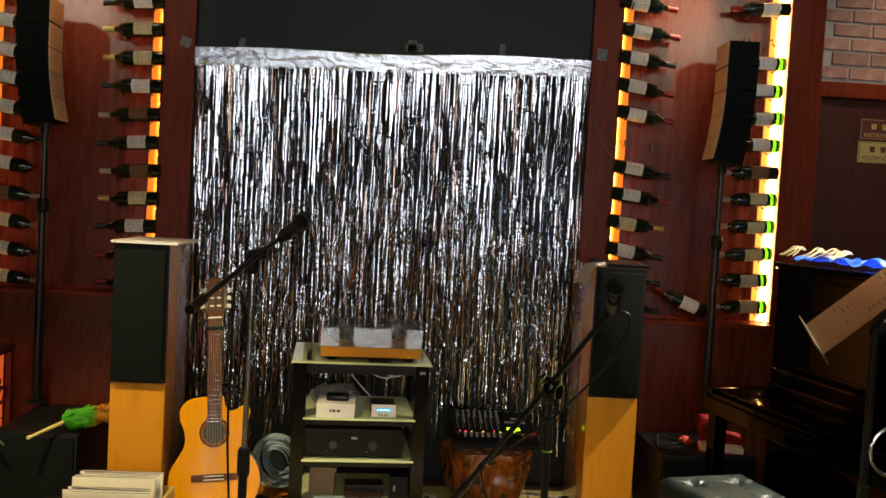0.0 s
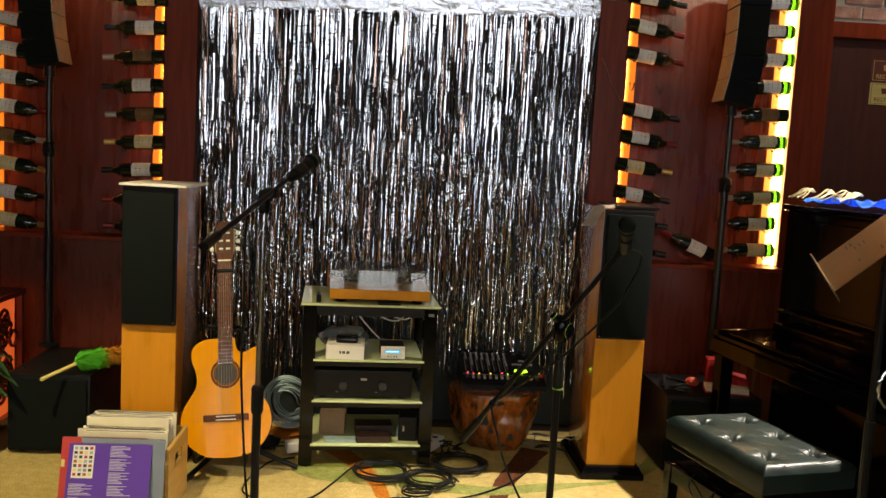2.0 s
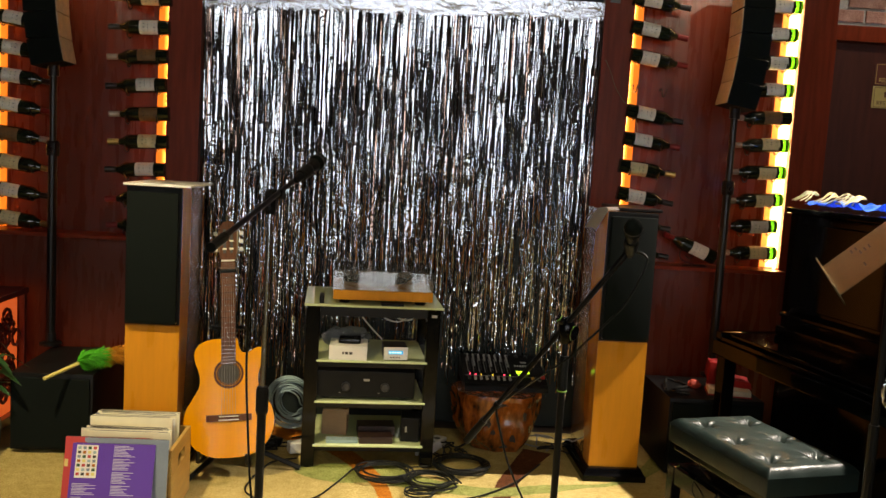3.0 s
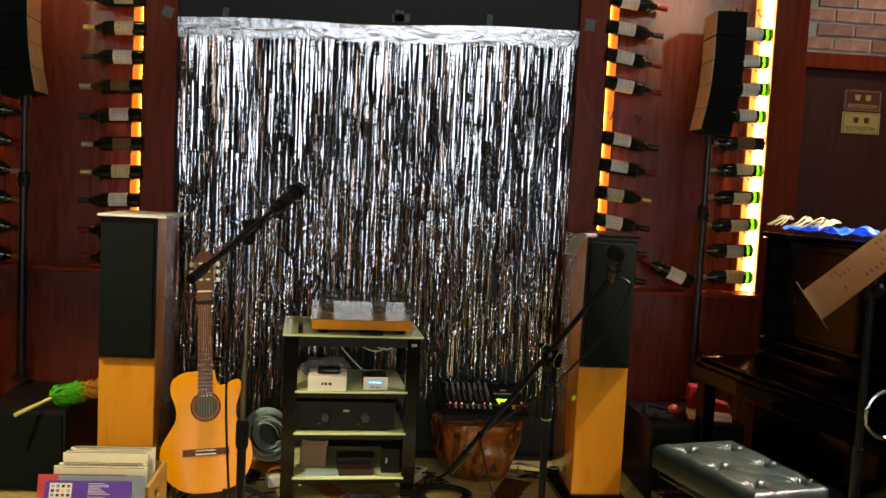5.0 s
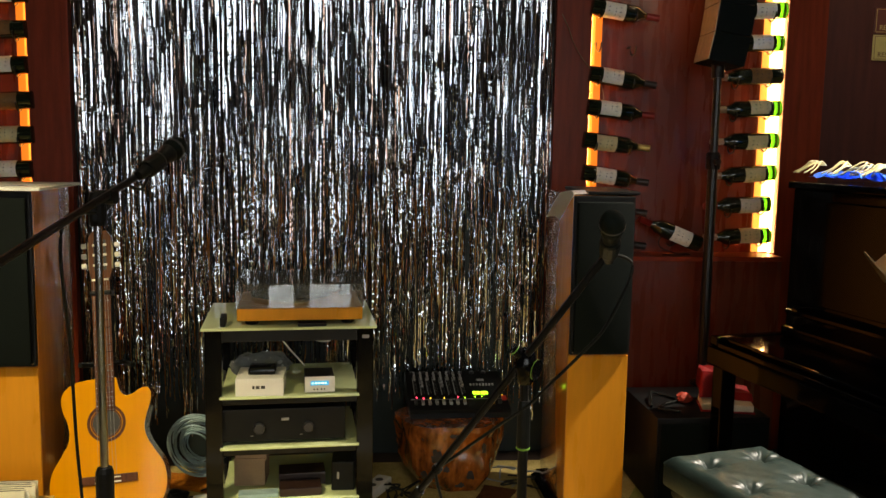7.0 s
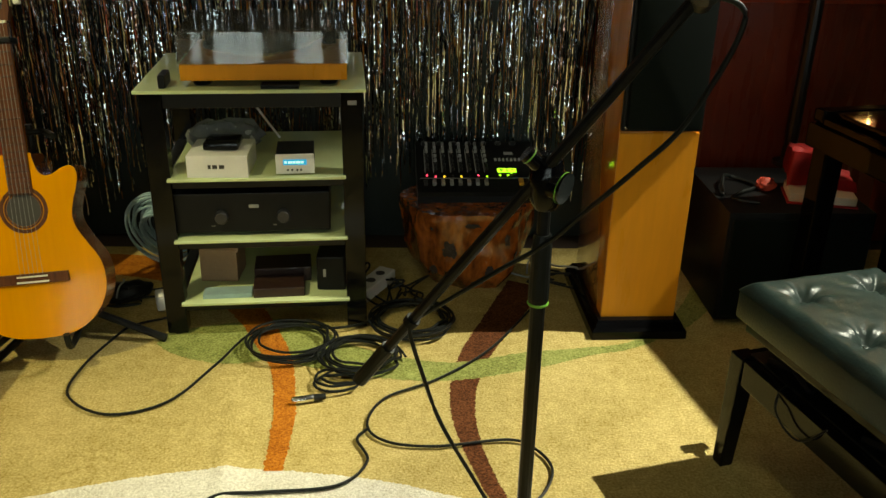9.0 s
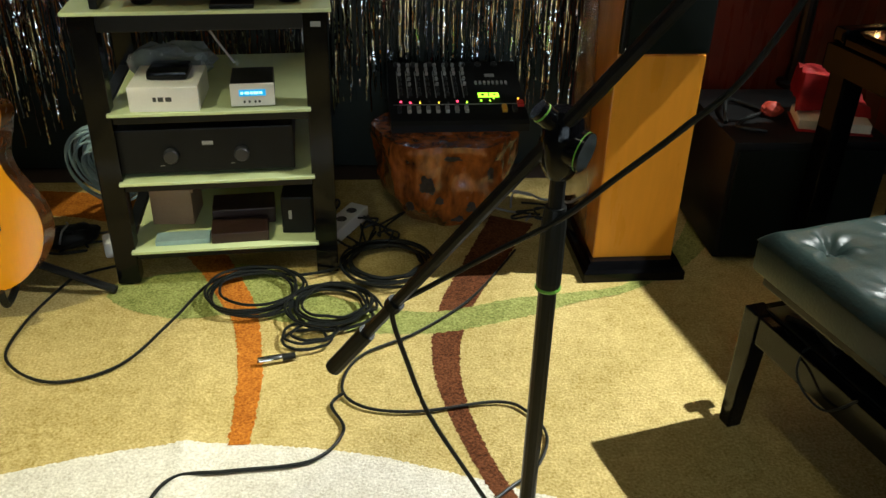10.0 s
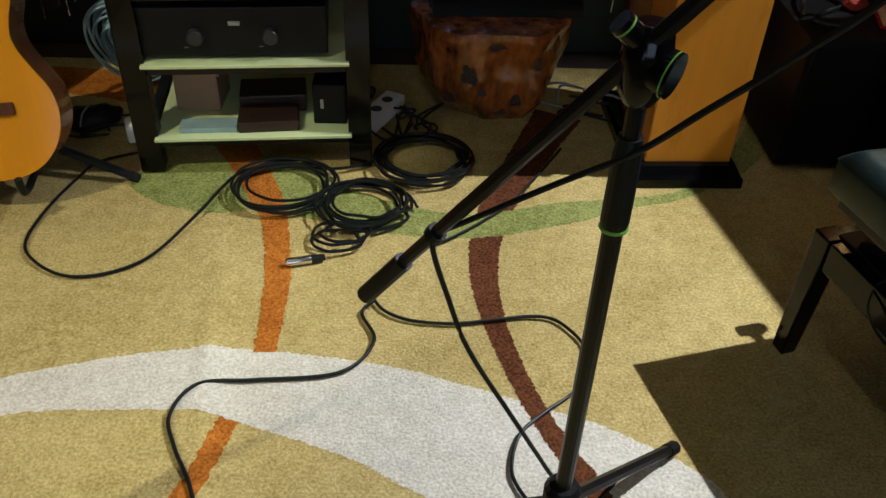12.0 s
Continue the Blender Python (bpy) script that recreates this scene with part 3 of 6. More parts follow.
def add_strip(bm, x, y, top, length, width, r, segs=190):
    """One foil strip: flat under the heading, then curling and creasing more and more on its way down."""
    own, jump, crinkle = r.gauss(0, 0.42), 0.0, r.uniform(0.0002, 0.0009)
    dx = 0.0
    curl = r.uniform(-0.8, 0.8)
    prev = None
    for s in range(segs + 1):
        f = s / segs
        z = top - length * f
        a = (own + jump) * (0.22 + 0.78 * min(1.0, f * 5)) + (0.45 + 0.65 * min(1.0, f * 3)) * noise.noise((x * 9, z * 1.5, 2)) + 0.35 * noise.noise((x * 47, z * 4, 7)) + curl * f
        a = max(-1.52, min(1.52, a))
        c, w = math.cos(a), width * (1 - 0.22 * min(1.0, f * 1.3)) / 2
        y1 = y + 0.012 * min(1, f * 5) + (0.004 + 0.010 * f) * noise.noise((x * 60, z * 3.2, 9)) + r.gauss(0, crinkle) * (0.4 + f)
        u, v = bm.verts.new((x + dx - w * c, y1 - w * math.sin(a), z)), bm.verts.new((x + dx + w * c, y1 + w * math.sin(a), z))
        if prev:
            bm.faces.new((prev[0], prev[1], v, u))
        prev = (u, v)
        if r.random() < 0.010 + 0.04 * f:
            jump = r.gauss(0, 0.55)
        if int(z * 9.3) != int((z - length / segs) * 9.3) and r.random() < 0.4:
            jump += r.gauss(0, 0.2)
        dx = 0.95 * dx + r.gauss(0, 0.0006) * (0.3 + f)


for i in range(300):
    x = CX0 + 0.006 + (CX1 - CX0 - 0.012) * (i + rng.uniform(-0.3, 0.3)) / 299
    bm = bmesh.new()
    add_strip(bm, x, rng.uniform(-0.006, 0.006), top_at(x) - 0.082, 1.86 + rng.gauss(0, 0.06) - (0.25 if rng.random() < 0.08 else 0), rng.uniform(0.0040, 0.0062), rng)
    # a share of the strips carries warm reflections as colour
    part("tinsel_strip", bm, "tinsel_warm_glint" if rng.random() < 0.15 else "tinsel", curtain)
for count, kind in ((500, "tinsel"), (130, "tinsel_warm_glint")):
    bm = bmesh.new()
    for i in range(count):
        x = CX0 + 0.004 + (CX1 - CX0 - 0.008) * rng.random()
        add_strip(bm, x, 0.014 + rng.uniform(-0.003, 0.005), top_at(x) - 0.082, rng.uniform(1.35, 1.84), 0.0044, rng, 130)
    back = part("tinsel_back_layer", bm, kind, curtain)
    back["kind"] = "stuff"
for x, z, w, h, a in ((-0.17, 2.235, 0.045, 0.055, 3), (-0.16, 2.225, 0.09, 0.04, -4), (0.29, 2.235, 0.03, 0.075, 5), (0.80, 2.245, 0.05, 0.06, 4), (-1.30, 2.175, 0.05, 0.05, 20), (-1.03, 2.19, 0.03, 0.06, 10)):
    part("tape_strip", box((-w / 2, -0.0005, -h / 2), (w / 2, 0.0005, h / 2), 0, pose(x, (0.038 if -1.25 < x < 0.74 else 0.002), z, 0, a, 0)), "tape", curtain, "cloudy adhesive tape")

# ---- bottles ----


def bottle(name, m, glass, label, cap, text, group="wine bottles on the wall"):
    """A wine bottle lying along its own z."""
    b = thing(name, m, text, "bottle", group)
    # Backlight put into the material: green glass at the base, dark glass above.
    if glass == "greenglass":
        part("glass_base", lathe([(0.030, 0), (0.0365, 0.004), (0.0367, 0.040)], 20), glass, b, "backlit green glass base", True)
    low = [(0.0366, 0.0405)] if glass == "greenglass" else [(0.030, 0), (0.0365, 0.004)]
    part("glass_body", lathe(low + [(0.0368, 0.19), (0.034, 0.205), (0.022, 0.225), (0.0145, 0.243), (0.0138, 0.262)], 20), "bottle", b, smooth=True)
    part("capsule", lathe([(0.0146, 0.240), (0.0144, 0.288), (0.0152, 0.289), (0.0152, 0.300), (0.013, 0.301)], 16), cap, b, smooth=True)
    lab = bmesh.new()
    rings = []
    for z in (0.055, 0.145):
        rings.append([lab.verts.new((0.0374 * math.cos(t), 0.0374 * math.sin(t), z)) for t in [radians(-65 + 10 * k) for k in range(14)]])
    for k in range(13):
        lab.faces.new((rings[0][k], rings[0][k + 1], rings[1][k + 1], rings[1][k]))
    p = part("paper_label", lab, label, b, smooth=True)
    for z0, z1, t0, t1 in ((0.118, 0.126, -30, 30), (0.100, 0.104, -22, 22), (0.070, 0.074, -26, 26)):
        ink = bmesh.new()
        vs = [[ink.verts.new((0.0377 * math.cos(radians(t)), 0.0377 * math.sin(radians(t)), z)) for t in (t0, (t0 + t1) / 2, t1)] for z in (z0, z1)]
        for k in range(2):
            ink.faces.new((vs[0][k], vs[0][k + 1], vs[1][k + 1], vs[1][k]))
        part("print_bar", ink, "ink", p)
    return b


far = pose(0, 0, -50)
kind_of = {}
STYLES = [("bottle", "label", "capblack", "dark wine bottle with a white label lying on wall hooks"),
          ("bottle", "label", "capred", "dark wine bottle with a white label and red capsule on hooks"),
          ("bottle", "cream_label", "capgold", "dark wine bottle with a cream label and gold capsule"),
          ("bottle", "brown_label", "capgrey", "dark wine bottle with an aged brown label on hooks"),
          ("greenglass", "label", "capred", "backlit green glass wine bottle with a white label"),
          ("greenglass", "cream_label", "capgrey", "backlit green glass wine bottle with a cream label")]


def hook(m):
    h = thing("wall_hook", m, "small dark U-shaped metal hook holding a bottle", "hook", "bottle hooks")
    part("cradle", tube([(0, 0.04 * math.cos(radians(t)), 0.04 * math.sin(radians(t))) for t in range(-175, 6, 15)], 0.0032, 6), "blackpaint", h)
    part("stem", tube([(0, 0.040, 0), (0, 0.085, 0)], 0.003, 6), "blackpaint", h)
    return h


first_hook = None
BY = 4.075


def lay(x_base, z, way, style, first):
    """A bottle with its base at x_base and its neck along way (+1 or -1), dipping a little."""
    dip = rng.uniform(6, 9) if way > 0 else rng.uniform(2, 4.5)
    m = pose(x_base, BY, z) @ (pose(0, 0, 0, 0, 90 + dip, 0) if way > 0 else pose(0, 0, 0, 0, -90 - dip, 0))
    turn = {1: -90, -1: -90}[way] + rng.uniform(-30, 30)
    m = m @ pose(0, 0, 0, 0, 0, turn)
    if style not in kind_of:
        g, l, c, text = STYLES[style]
        kind_of[style] = bottle("wine_bottle", m, g, l, c, text)
        return kind_of[style]
    return copy_thing(kind_of[style], m)


def hooks(x_base, z, way):
    global first_hook
    for d in (0.05, 0.20):
        m = pose(x_base + way * d, BY, z - 0.004 - d * 0.08)
        if first_hook is None:
            first_hook = hook(m)
        else:
            copy_thing(first_hook, m)


COLUMNS = [(-1.405, 0.965, -1, [1, 1, 0, 2, 3, 0, 3, 0, 2, 2, 0], ()), (0.885, 0.985, 1, [0, 0, 0, 2, 1, 0, None, 1, 1, 0, 1, 1], ()),
           (1.745, 0.995, -1, [5, 4, 5, 5, 5, 3, 4, 4, 4, 4, None, 1], ()), (-2.265, 0.975, 1, [2, 0, 2, 3, 1, 0, 0, 0, 1, 0, 1], ())]
for x, z0, way, styles, _ in COLUMNS:
    for k, s in enumerate(styles):
        z = z0 + 0.14 * k
        hooks(x, z, way)
        if s is not None:
            lay(x + rng.uniform(-0.012, 0.012), z, way, s, False)

holder = thing("wire_bottle_holder", pose(1.30, 4.06, LEDGE), "curly black wire bottle holder standing on the ledge", "bottle holder")
part("wire_frame", tube(smooth_path([(0.07, 0.02, 0.003), (0.02, 0.02, 0.003), (-0.05, 0.02, 0.03), (-0.055, 0.02, 0.07), (-0.01, 0.02, 0.09), (0.02, 0.02, 0.06), (-0.005, 0.02, 0.035), (-0.03, 0.02, 0.05)], 8), 0.003, 6), "blackpaint", holder)
part("wire_foot", tube(smooth_path([(-0.06, -0.03, 0.003), (0.0, -0.035, 0.003), (0.07, -0.02, 0.003), (0.07, 0.02, 0.003)], 6), 0.003, 6), "blackpaint", holder)
m = pose(1.42, 4.06, LEDGE + 0.045) @ pose(0, 0, 0, 0, -68, 0) @ pose(0, 0, 0, 0, 0, -90)
bottle("tilted_wine_bottle", m, "bottle", "label", "capred", "dark wine bottle tilted in a wire holder on the ledge", "")

# ---- floor-standing loudspeakers ----


def tower(m, label, cover):
    t = thing("floor_loudspeaker", m, label, "loudspeaker", "floor loudspeakers")
    w, d, h = 0.225, 0.37, 1.205
    bm = bmesh.new()
    add_box(bm, (-w / 2, 0.004, 0.055), (w / 2, d, h), 0.006)
    part("cabinet", bm, "cherryside", t, "lacquered cherry cabinet", True)
    part("lower_front", box((-w / 2 + 0.002, -0.002, 0.056), (w / 2 - 0.002, 0.006, 0.625), 0.002), "cherry", t, "honey veneer front")
    part("grille_frame", box((-w / 2 + 0.001, -0.016, 0.632), (w / 2 - 0.001, 0.004, h - 0.002), 0.006), "black", t)
    part("grille_cloth", box((-w / 2 + 0.010, -0.036, 0.642), (w / 2 - 0.010, -0.015, h - 0.022), 0.010), "grille", t, "bulging dark grille cloth", True)
    for x in (-0.1, 0.1):
        part("grille_peg", lathe([(0.004, 0), (0.005, 0.004), (0.003, 0.006)], 8, pose(x, -0.016, 0.645, 90)), "steel", t)
    bm = bmesh.new()
    prof = [(0.030, 0.0), (0.030, 0.026), (0.022, 0.034), (0.014, 0.05), (0.010, 0.056)]
    rings = [[bm.verts.new((sx * (w / 2 + e), (-e - 0.012 if sy < 0 else d + e), z)) for sx, sy in ((-1, -1), (1, -1), (1, 1), (-1, 1))] for e, z in prof]
    for a, b in zip(rings, rings[1:]):
        for i in range(4):
            bm.faces.new((a[i], a[(i + 1) % 4], b[(i + 1) % 4], b[i]))
    bm.faces.new(rings[0])
    bm.faces.new(rings[-1])
    part("plinth", bm, "blackgloss", t, "glossy black flared plinth")
    return t


tower(pose(-1.228, 3.25, 0, 0, 0, 1), "tall cherry floor loudspeaker with a white board on top", "board")
tower(pose(0.788, 3.375, 0, 0, 0, 1.5), "tall cherry floor loudspeaker with a folded paper on top", "paper")
bd = thing("white_board", pose(-1.222, 3.245, 1.206), "thin white card lying on the loudspeaker", "card")
part("card_sheet", box((-0.125, -0.035, 0), (0.145, 0.36, 0.010), 0.002), "white", bd)
part("card_mark", box((0.0, 0.06, 0.010), (0.05, 0.12, 0.0112)), "greycard", bd)
fp = thing("folded_paper", pose(0.70, 3.40, 1.206, 0, 0, 8), "folded white paper hanging over the loudspeaker's edge", "paper")
bm = bmesh.new()
path = [(-0.075, -0.085), (-0.055, -0.05), (-0.035, -0.012), (-0.02, 0.006), (0.03, 0.008), (0.09, 0.006)]
rows = [[bm.verts.new((x, y, z + 0.006 * math.sin(y * 40))) for y in (-0.02, 0.03, 0.08, 0.12)] for x, z in path]
for a, b in zip(rows, rows[1:]):
    for j in range(3):
        bm.faces.new((a[j], a[j + 1], b[j + 1], b[j]))
bmesh.ops.solidify(bm, geom=bm.faces[:], thickness=0.0015)
part("paper_sheet", bm, "white", fp, "", True)
cc = thing("cloth_cover", pose(0.80, 3.40, 1.2065), "thin black cloth lying on the loudspeaker", "cloth")
part("cloth", box((-0.07, -0.03, 0), (0.118, 0.34, 0.012), 0.004), "black", cc)

# ---- line arrays on poles ----


def line_array(x, side, label):
    t = thing("column_loudspeaker", pose(x, 3.88, 0), label, "loudspeaker", "column loudspeakers")
    turn = pose(0, 0, 0, 0, 0, -4 * side)
    z = 2.30
    xo, lean = 0.0, 0.0
    for i in range(5):
        h = 0.118
        lean = (0, 0, 3, 7, 11)[i]
        seg = pose(-side * xo, 0, z) @ turn @ pose(0, 0, 0, 0, side * lean, 0)
        c = part("cabinet_segment", box((-0.072, -0.10, -h + 0.002), (0.072, 0.10, -0.001), 0.004, seg), "grille", t, "black perforated cabinet segment")
        part("side_plate", box((-0.077 if side > 0 else 0.0725, -0.095, -h + 0.005), (-0.0725 if side > 0 else 0.077, 0.095, -0.004), 0.001, seg), "arraygrey", c, "warm grey side plate")
        xo += h * math.sin(radians(lean))
        z -= h * math.cos(radians(lean))
    px = -side * xo
    part("pole_socket", lathe([(0.026, 0), (0.026, 0.05), (0.03, 0.055)], 14, pose(px, 0.0, z - 0.05)), "blackpaint", t)
    part("upper_pole", tube([(px, 0, 1.28), (px, 0, z - 0.02)], 0.0165, 12), "blackpaint", t)
    part("lower_pole", tube([(px, 0, 0.40), (px, 0, 1.34)], 0.021, 12), "blackpaint", t)
    part("pole_collar", lathe([(0.028, 0), (0.03, 0.01), (0.03, 0.06), (0.024, 0.07)], 14, pose(px, 0, 1.29)), "black", t)
    part("pole_knob", lathe([(0.012, 0), (0.014, 0.03), (0.008, 0.035)], 10, pose(px, -0.02, 1.32, 90)), "black", t)
    part("pole_foot", lathe([(0.05, 0.0), (0.05, 0.012), (0.025, 0.02), (0.024, 0.06)], 14, pose(px, 0, 0.371)), "blackpaint", t)
    return t


line_array(1.43, 1, "curved black column loudspeaker on a pole above a subwoofer")
line_array(-1.935, -1, "curved black column loudspeaker on a pole above a subwoofer")


def subwoofer(m, label, w=0.38, d=0.5, h=0.40):
    s = thing("subwoofer", m, label, "subwoofer", "subwoofers")
    part("cabinet", box((-w / 2, 0, 0.015), (w / 2, d, h), 0.008), "black", s, "", True)
    part("front_grille", box((-w / 2 + 0.012, -0.012, 0.03), (w / 2 - 0.012, 0.0, h - 0.02), 0.004), "grille", s)
    for x in (-w / 2 + 0.05, w / 2 - 0.05):
        for y in (0.05, d - 0.05):
            part("rubber_foot", lathe([(0.018, 0), (0.02, 0.016)], 10, pose(x, y, 0)), "rubber", s)
    part("badge", box((w / 2 - 0.075, -0.014, 0.055), (w / 2 - 0.04, -0.012, 0.075)), "button", s, "small grey badge")
    return s


subwoofer(pose(-1.695, 3.40, 0, 0, 0, 2), "black subwoofer with a feather duster lying on top", 0.35, 0.52, 0.36)
subwoofer(pose(1.26, 3.43, 0, 0, 0, 0), "black subwoofer with a red cloth and a book on top", 0.44, 0.42, 0.37)

# ---- equipment rack ----
RK = pose(-0.605, 3.345, 0, 0, 0, 4.6)
RW, RD, RT = 0.588, 0.47, 0.735
rack = thing("equipment_rack", RK, "black rack with four pale green glass shelves", "rack")
for x in (0.0, RW - 0.062):
    for y in (0.012, RD - 0.062):
        bm = bmesh.new()
        add_box(bm, (x + 0.002, y, 0.006), (x + 0.060, y + 0.05, RT - 0.010), 0.003)
        part("post", bm, "blackgloss", rack, "black lacquered post")
        part("foot", lathe([(0.02, 0), (0.022, 0.007)], 10, pose(x + 0.03, y + 0.025, 0)), "rubber", rack)
part("top_glass", box((-0.008, -0.012, RT - 0.009), (RW + 0.008, RD + 0.01, RT), 0.002), "glassgreen", rack, "pale green glass top")
for z in (0.488, 0.305, 0.108):
    part("glass_shelf", box((0.052, -0.002, z - 0.008), (RW - 0.052, RD - 0.02, z), 0.0015), "glassgreen", rack, "pale green glass shelf")
    for y in (0.02, RD - 0.055):
        part("cross_rail", box((0.06, y, z - 0.034), (RW - 0.06, y + 0.028, z - 0.0085), 0.002), "blackpaint", rack)
    for x in (0.012, RW - 0.042):
        part("side_rail", box((x, 0.062, z - 0.034), (x + 0.03, RD - 0.063, z - 0.0085), 0.002), "blackpaint", rack)
for y in (0.018, RD - 0.05):
    part("top_rail", box((0.06, y, RT - 0.055), (RW - 0.06, y + 0.03, RT - 0.0095), 0.002), "blackpaint", rack)
part("maker_badge", box((RW - 0.042, 0.0105, RT - 0.048), (RW - 0.018, 0.012, RT - 0.036)), "button", rack, "small silver badge")

# turntable
tt = thing("turntable", RK @ pose(0.112, 0.02, RT), "wooden turntable with a clear dust cover on the rack", "turntable")
part("plinth", box((0, 0, 0.018), (0.435, 0.35, 0.062), 0.004), "cherry", tt, "honey wood plinth")
for x in (0.05, 0.385):
    for y in (0.05, 0.30):
        part("foot", lathe([(0.022, 0), (0.026, 0.006), (0.02, 0.018)], 14, pose(x, y, 0)), "black", tt)
part("platter", lathe([(0.148, 0.064), (0.150, 0.068), (0.150, 0.084), (0.147, 0.086)], 48, pose(0.19, 0.175, 0)), "steel", tt, "", True)
part("record", lathe([(0.149, 0.0865), (0.150, 0.088), (0.148, 0.0895), (0.05, 0.0895), (0.049, 0.0893)], 48, pose(0.19, 0.175, 0)), "blackgloss", tt, "black record")
part("tonearm", tube([(0.385, 0.29, 0.105), (0.37, 0.15, 0.105), (0.33, 0.09, 0.098)], 0.005, 8), "steel", tt)
part("arm_base", lathe([(0.022, 0.062), (0.022, 0.10), (0.016, 0.112)], 16, pose(0.385, 0.285, 0)), "black", tt)
bm = bmesh.new()
for lo, hi in (((0.0, 0.352, 0.066), (0.435, 0.355, 0.143)), ((-0.004, 0.010, 0.066), (-0.001, 0.355, 0.143)), ((0.436, 0.010, 0.066), (0.439, 0.355, 0.143))):
    add_box(bm, lo, hi)
front = bmesh.new()
add_box(front, (-0.004, 0, 0.0), (0.439, 0.003, 0.080), 0, pose(0, -0.004, 0.064, -8))
part("cover_front", front, "acrylic", tt, "clear acrylic dust cover front")
part("dust_cover", bm, "acrylic", tt, "clear acrylic dust cover")
bm = bmesh.new()
add_box(bm, (-0.004, 0.008, 0.1445), (0.439, 0.356, 0.1475))
part("cover_top", bm, "acrylic", tt, "clear acrylic dust cover top")
rm = thing("carbon_brush", RK @ pose(0.075, 0.06, RT), "small black record brush standing on the rack", "brush")
part("brush_body", box((-0.02, -0.05, 0), (0.0, 0.03, 0.035), 0.005), "black", rm)
rm2 = thing("stylus_case", RK @ pose(0.37, 0.01, RT), "thin black case lying under the turntable's edge", "case")
part("case_body", box((-0.05, -0.012, 0), (0.05, 0.03, 0.011), 0.003), "black", rm2)

# boxes and electronics on the shelves
mb = thing("white_carton", RK @ pose(0.105, 0.012, 0.488, 0, 0, -3), "white product carton with a small black device on top", "box")
part("carton", box((0, 0, 0), (0.165, 0.165, 0.062), 0.002), "white", mb)
for k, (x, w) in enumerate(((0.058, 0.008), (0.07, 0.013), (0.088, 0.014))):
    part("print_mark", box((x, -0.0012, 0.026), (x + w, 0.0, 0.037)), "ink", mb)
dv = thing("media_player", RK @ pose(0.145, 0.055, 0.5505, 0, 0, -3), "small glossy black media player on the carton", "media player")
part("shell", box((0, 0, 0), (0.098, 0.098, 0.022), 0.009), "blackgloss", dv, "", True)
pk = thing("plastic_bag", RK @ pose(0.10, 0.19, 0.488), "crumpled clear plastic bag on the shelf", "bag")
bm = bmesh.new()
bmesh.ops.create_icosphere(bm, subdivisions=3, radius=1)
for v in bm.verts:
    v.co = Vector((v.co.x * 0.11 + 0.08, v.co.y * 0.06 + 0.05, max(0.0, (v.co.z * 0.5 + 0.5) * 0.10))) * (1 + 0.16 * noise.noise(v.co * 3.5))
    v.co.z = max(0.001, v.co.z)
part("film", bm, "tape", pk)
dac = thing("network_streamer", RK @ pose(0.345, 0.018, 0.488, 0, 0, 1), "small silver streamer with a glowing blue display", "streamer")
part("case", box((0, 0.004, 0.006), (0.104, 0.13, 0.060), 0.003), "black", dac)
fa = part("faceplate", box((-0.001, 0, 0.004), (0.105, 0.005, 0.061), 0.002), "white", dac, "silver faceplate")
ds = part("display", box((0.020, -0.0012, 0.030), (0.084, -0.0002, 0.046)), "lcd", dac, "glowing blue display")
for x, w in ((0.024, 0.006), (0.034, 0.010), (0.046, 0.007), (0.055, 0.012), (0.069, 0.007)):
    part("glyph_bar", box((x, -0.0022, 0.035), (x + w, -0.0012, 0.041)), "lcd_text", ds)
for x in (0.032, 0.044, 0.058, 0.068):
    part("push_button", lathe([(0.003, 0), (0.003, 0.003)], 8, pose(x, 0, 0.016, 90)), "ink", dac)
for x in (0.012, 0.09):
    part("foot", lathe([(0.006, 0), (0.006, 0.006)], 8, pose(x, 0.02, 0)), "rubber", dac)
amp = thing("amplifier", RK @ pose(0.057, 0.028, 0.305), "wide black amplifier with two knobs on the shelf", "amplifier")
part("chassis", box((0, 0.008, 0.014), (0.43, 0.34, 0.128), 0.004), "black", amp)
part("front_panel", box((-0.001, 0, 0.012), (0.431, 0.010, 0.130), 0.004), "black", amp, "charcoal front panel")
for x in (0.128, 0.30):
    kn = part("volume_knob", lathe([(0.019, 0), (0.019, 0.016), (0.016, 0.02), (0.010, 0.0202)], 22, pose(x, 0.0, 0.062, 90)), "knob", amp, "", True)
    part("knob_mark", box((x - 0.03, -0.0008, 0.032), (x - 0.02, 0.0, 0.034)), "button", amp)
part("name_badge", box((0.205, -0.002, 0.086), (0.232, 0, 0.096), 0.002), "button", amp, "small grey badge")
for x in (0.04, 0.39):
    part("foot", lathe([(0.02, 0), (0.02, 0.014)], 14, pose(x, 0.05, 0)), "rubber", amp)
cb = thing("cardboard_box", RK @ pose(0.088, 0.150, 0.108, 0, 0, -6), "small open brown cardboard box on the lowest shelf", "box")
part("carton", box((0, 0, 0), (0.112, 0.12, 0.105), 0.002), "box", cb)
part("lid_flap", box((0.004, -0.003, 0.096), (0.118, -0.0008, 0.118), 0.0, pose(0, 0, 0, -3)), "box", cb)
bk = thing("blue_book", RK @ pose(0.11, 0.025, 0.108, 0, 0, 1), "thin book with a blue spine lying on the shelf", "book")
part("cover", box((0, 0, 0), (0.14, 0.05, 0.014), 0.001), "bluecable", bk)
wl = thing("brown_case", RK @ pose(0.255, 0.02, 0.108, 0, 0, 2), "dark brown leather case lying on the shelf", "case")
part("case_body", box((0, 0, 0), (0.15, 0.09, 0.03), 0.004), "darkcase", wl)
part("case_lid", box((0.0, 0.10, 0), (0.17, 0.20, 0.048), 0.004), "darkcase", wl)
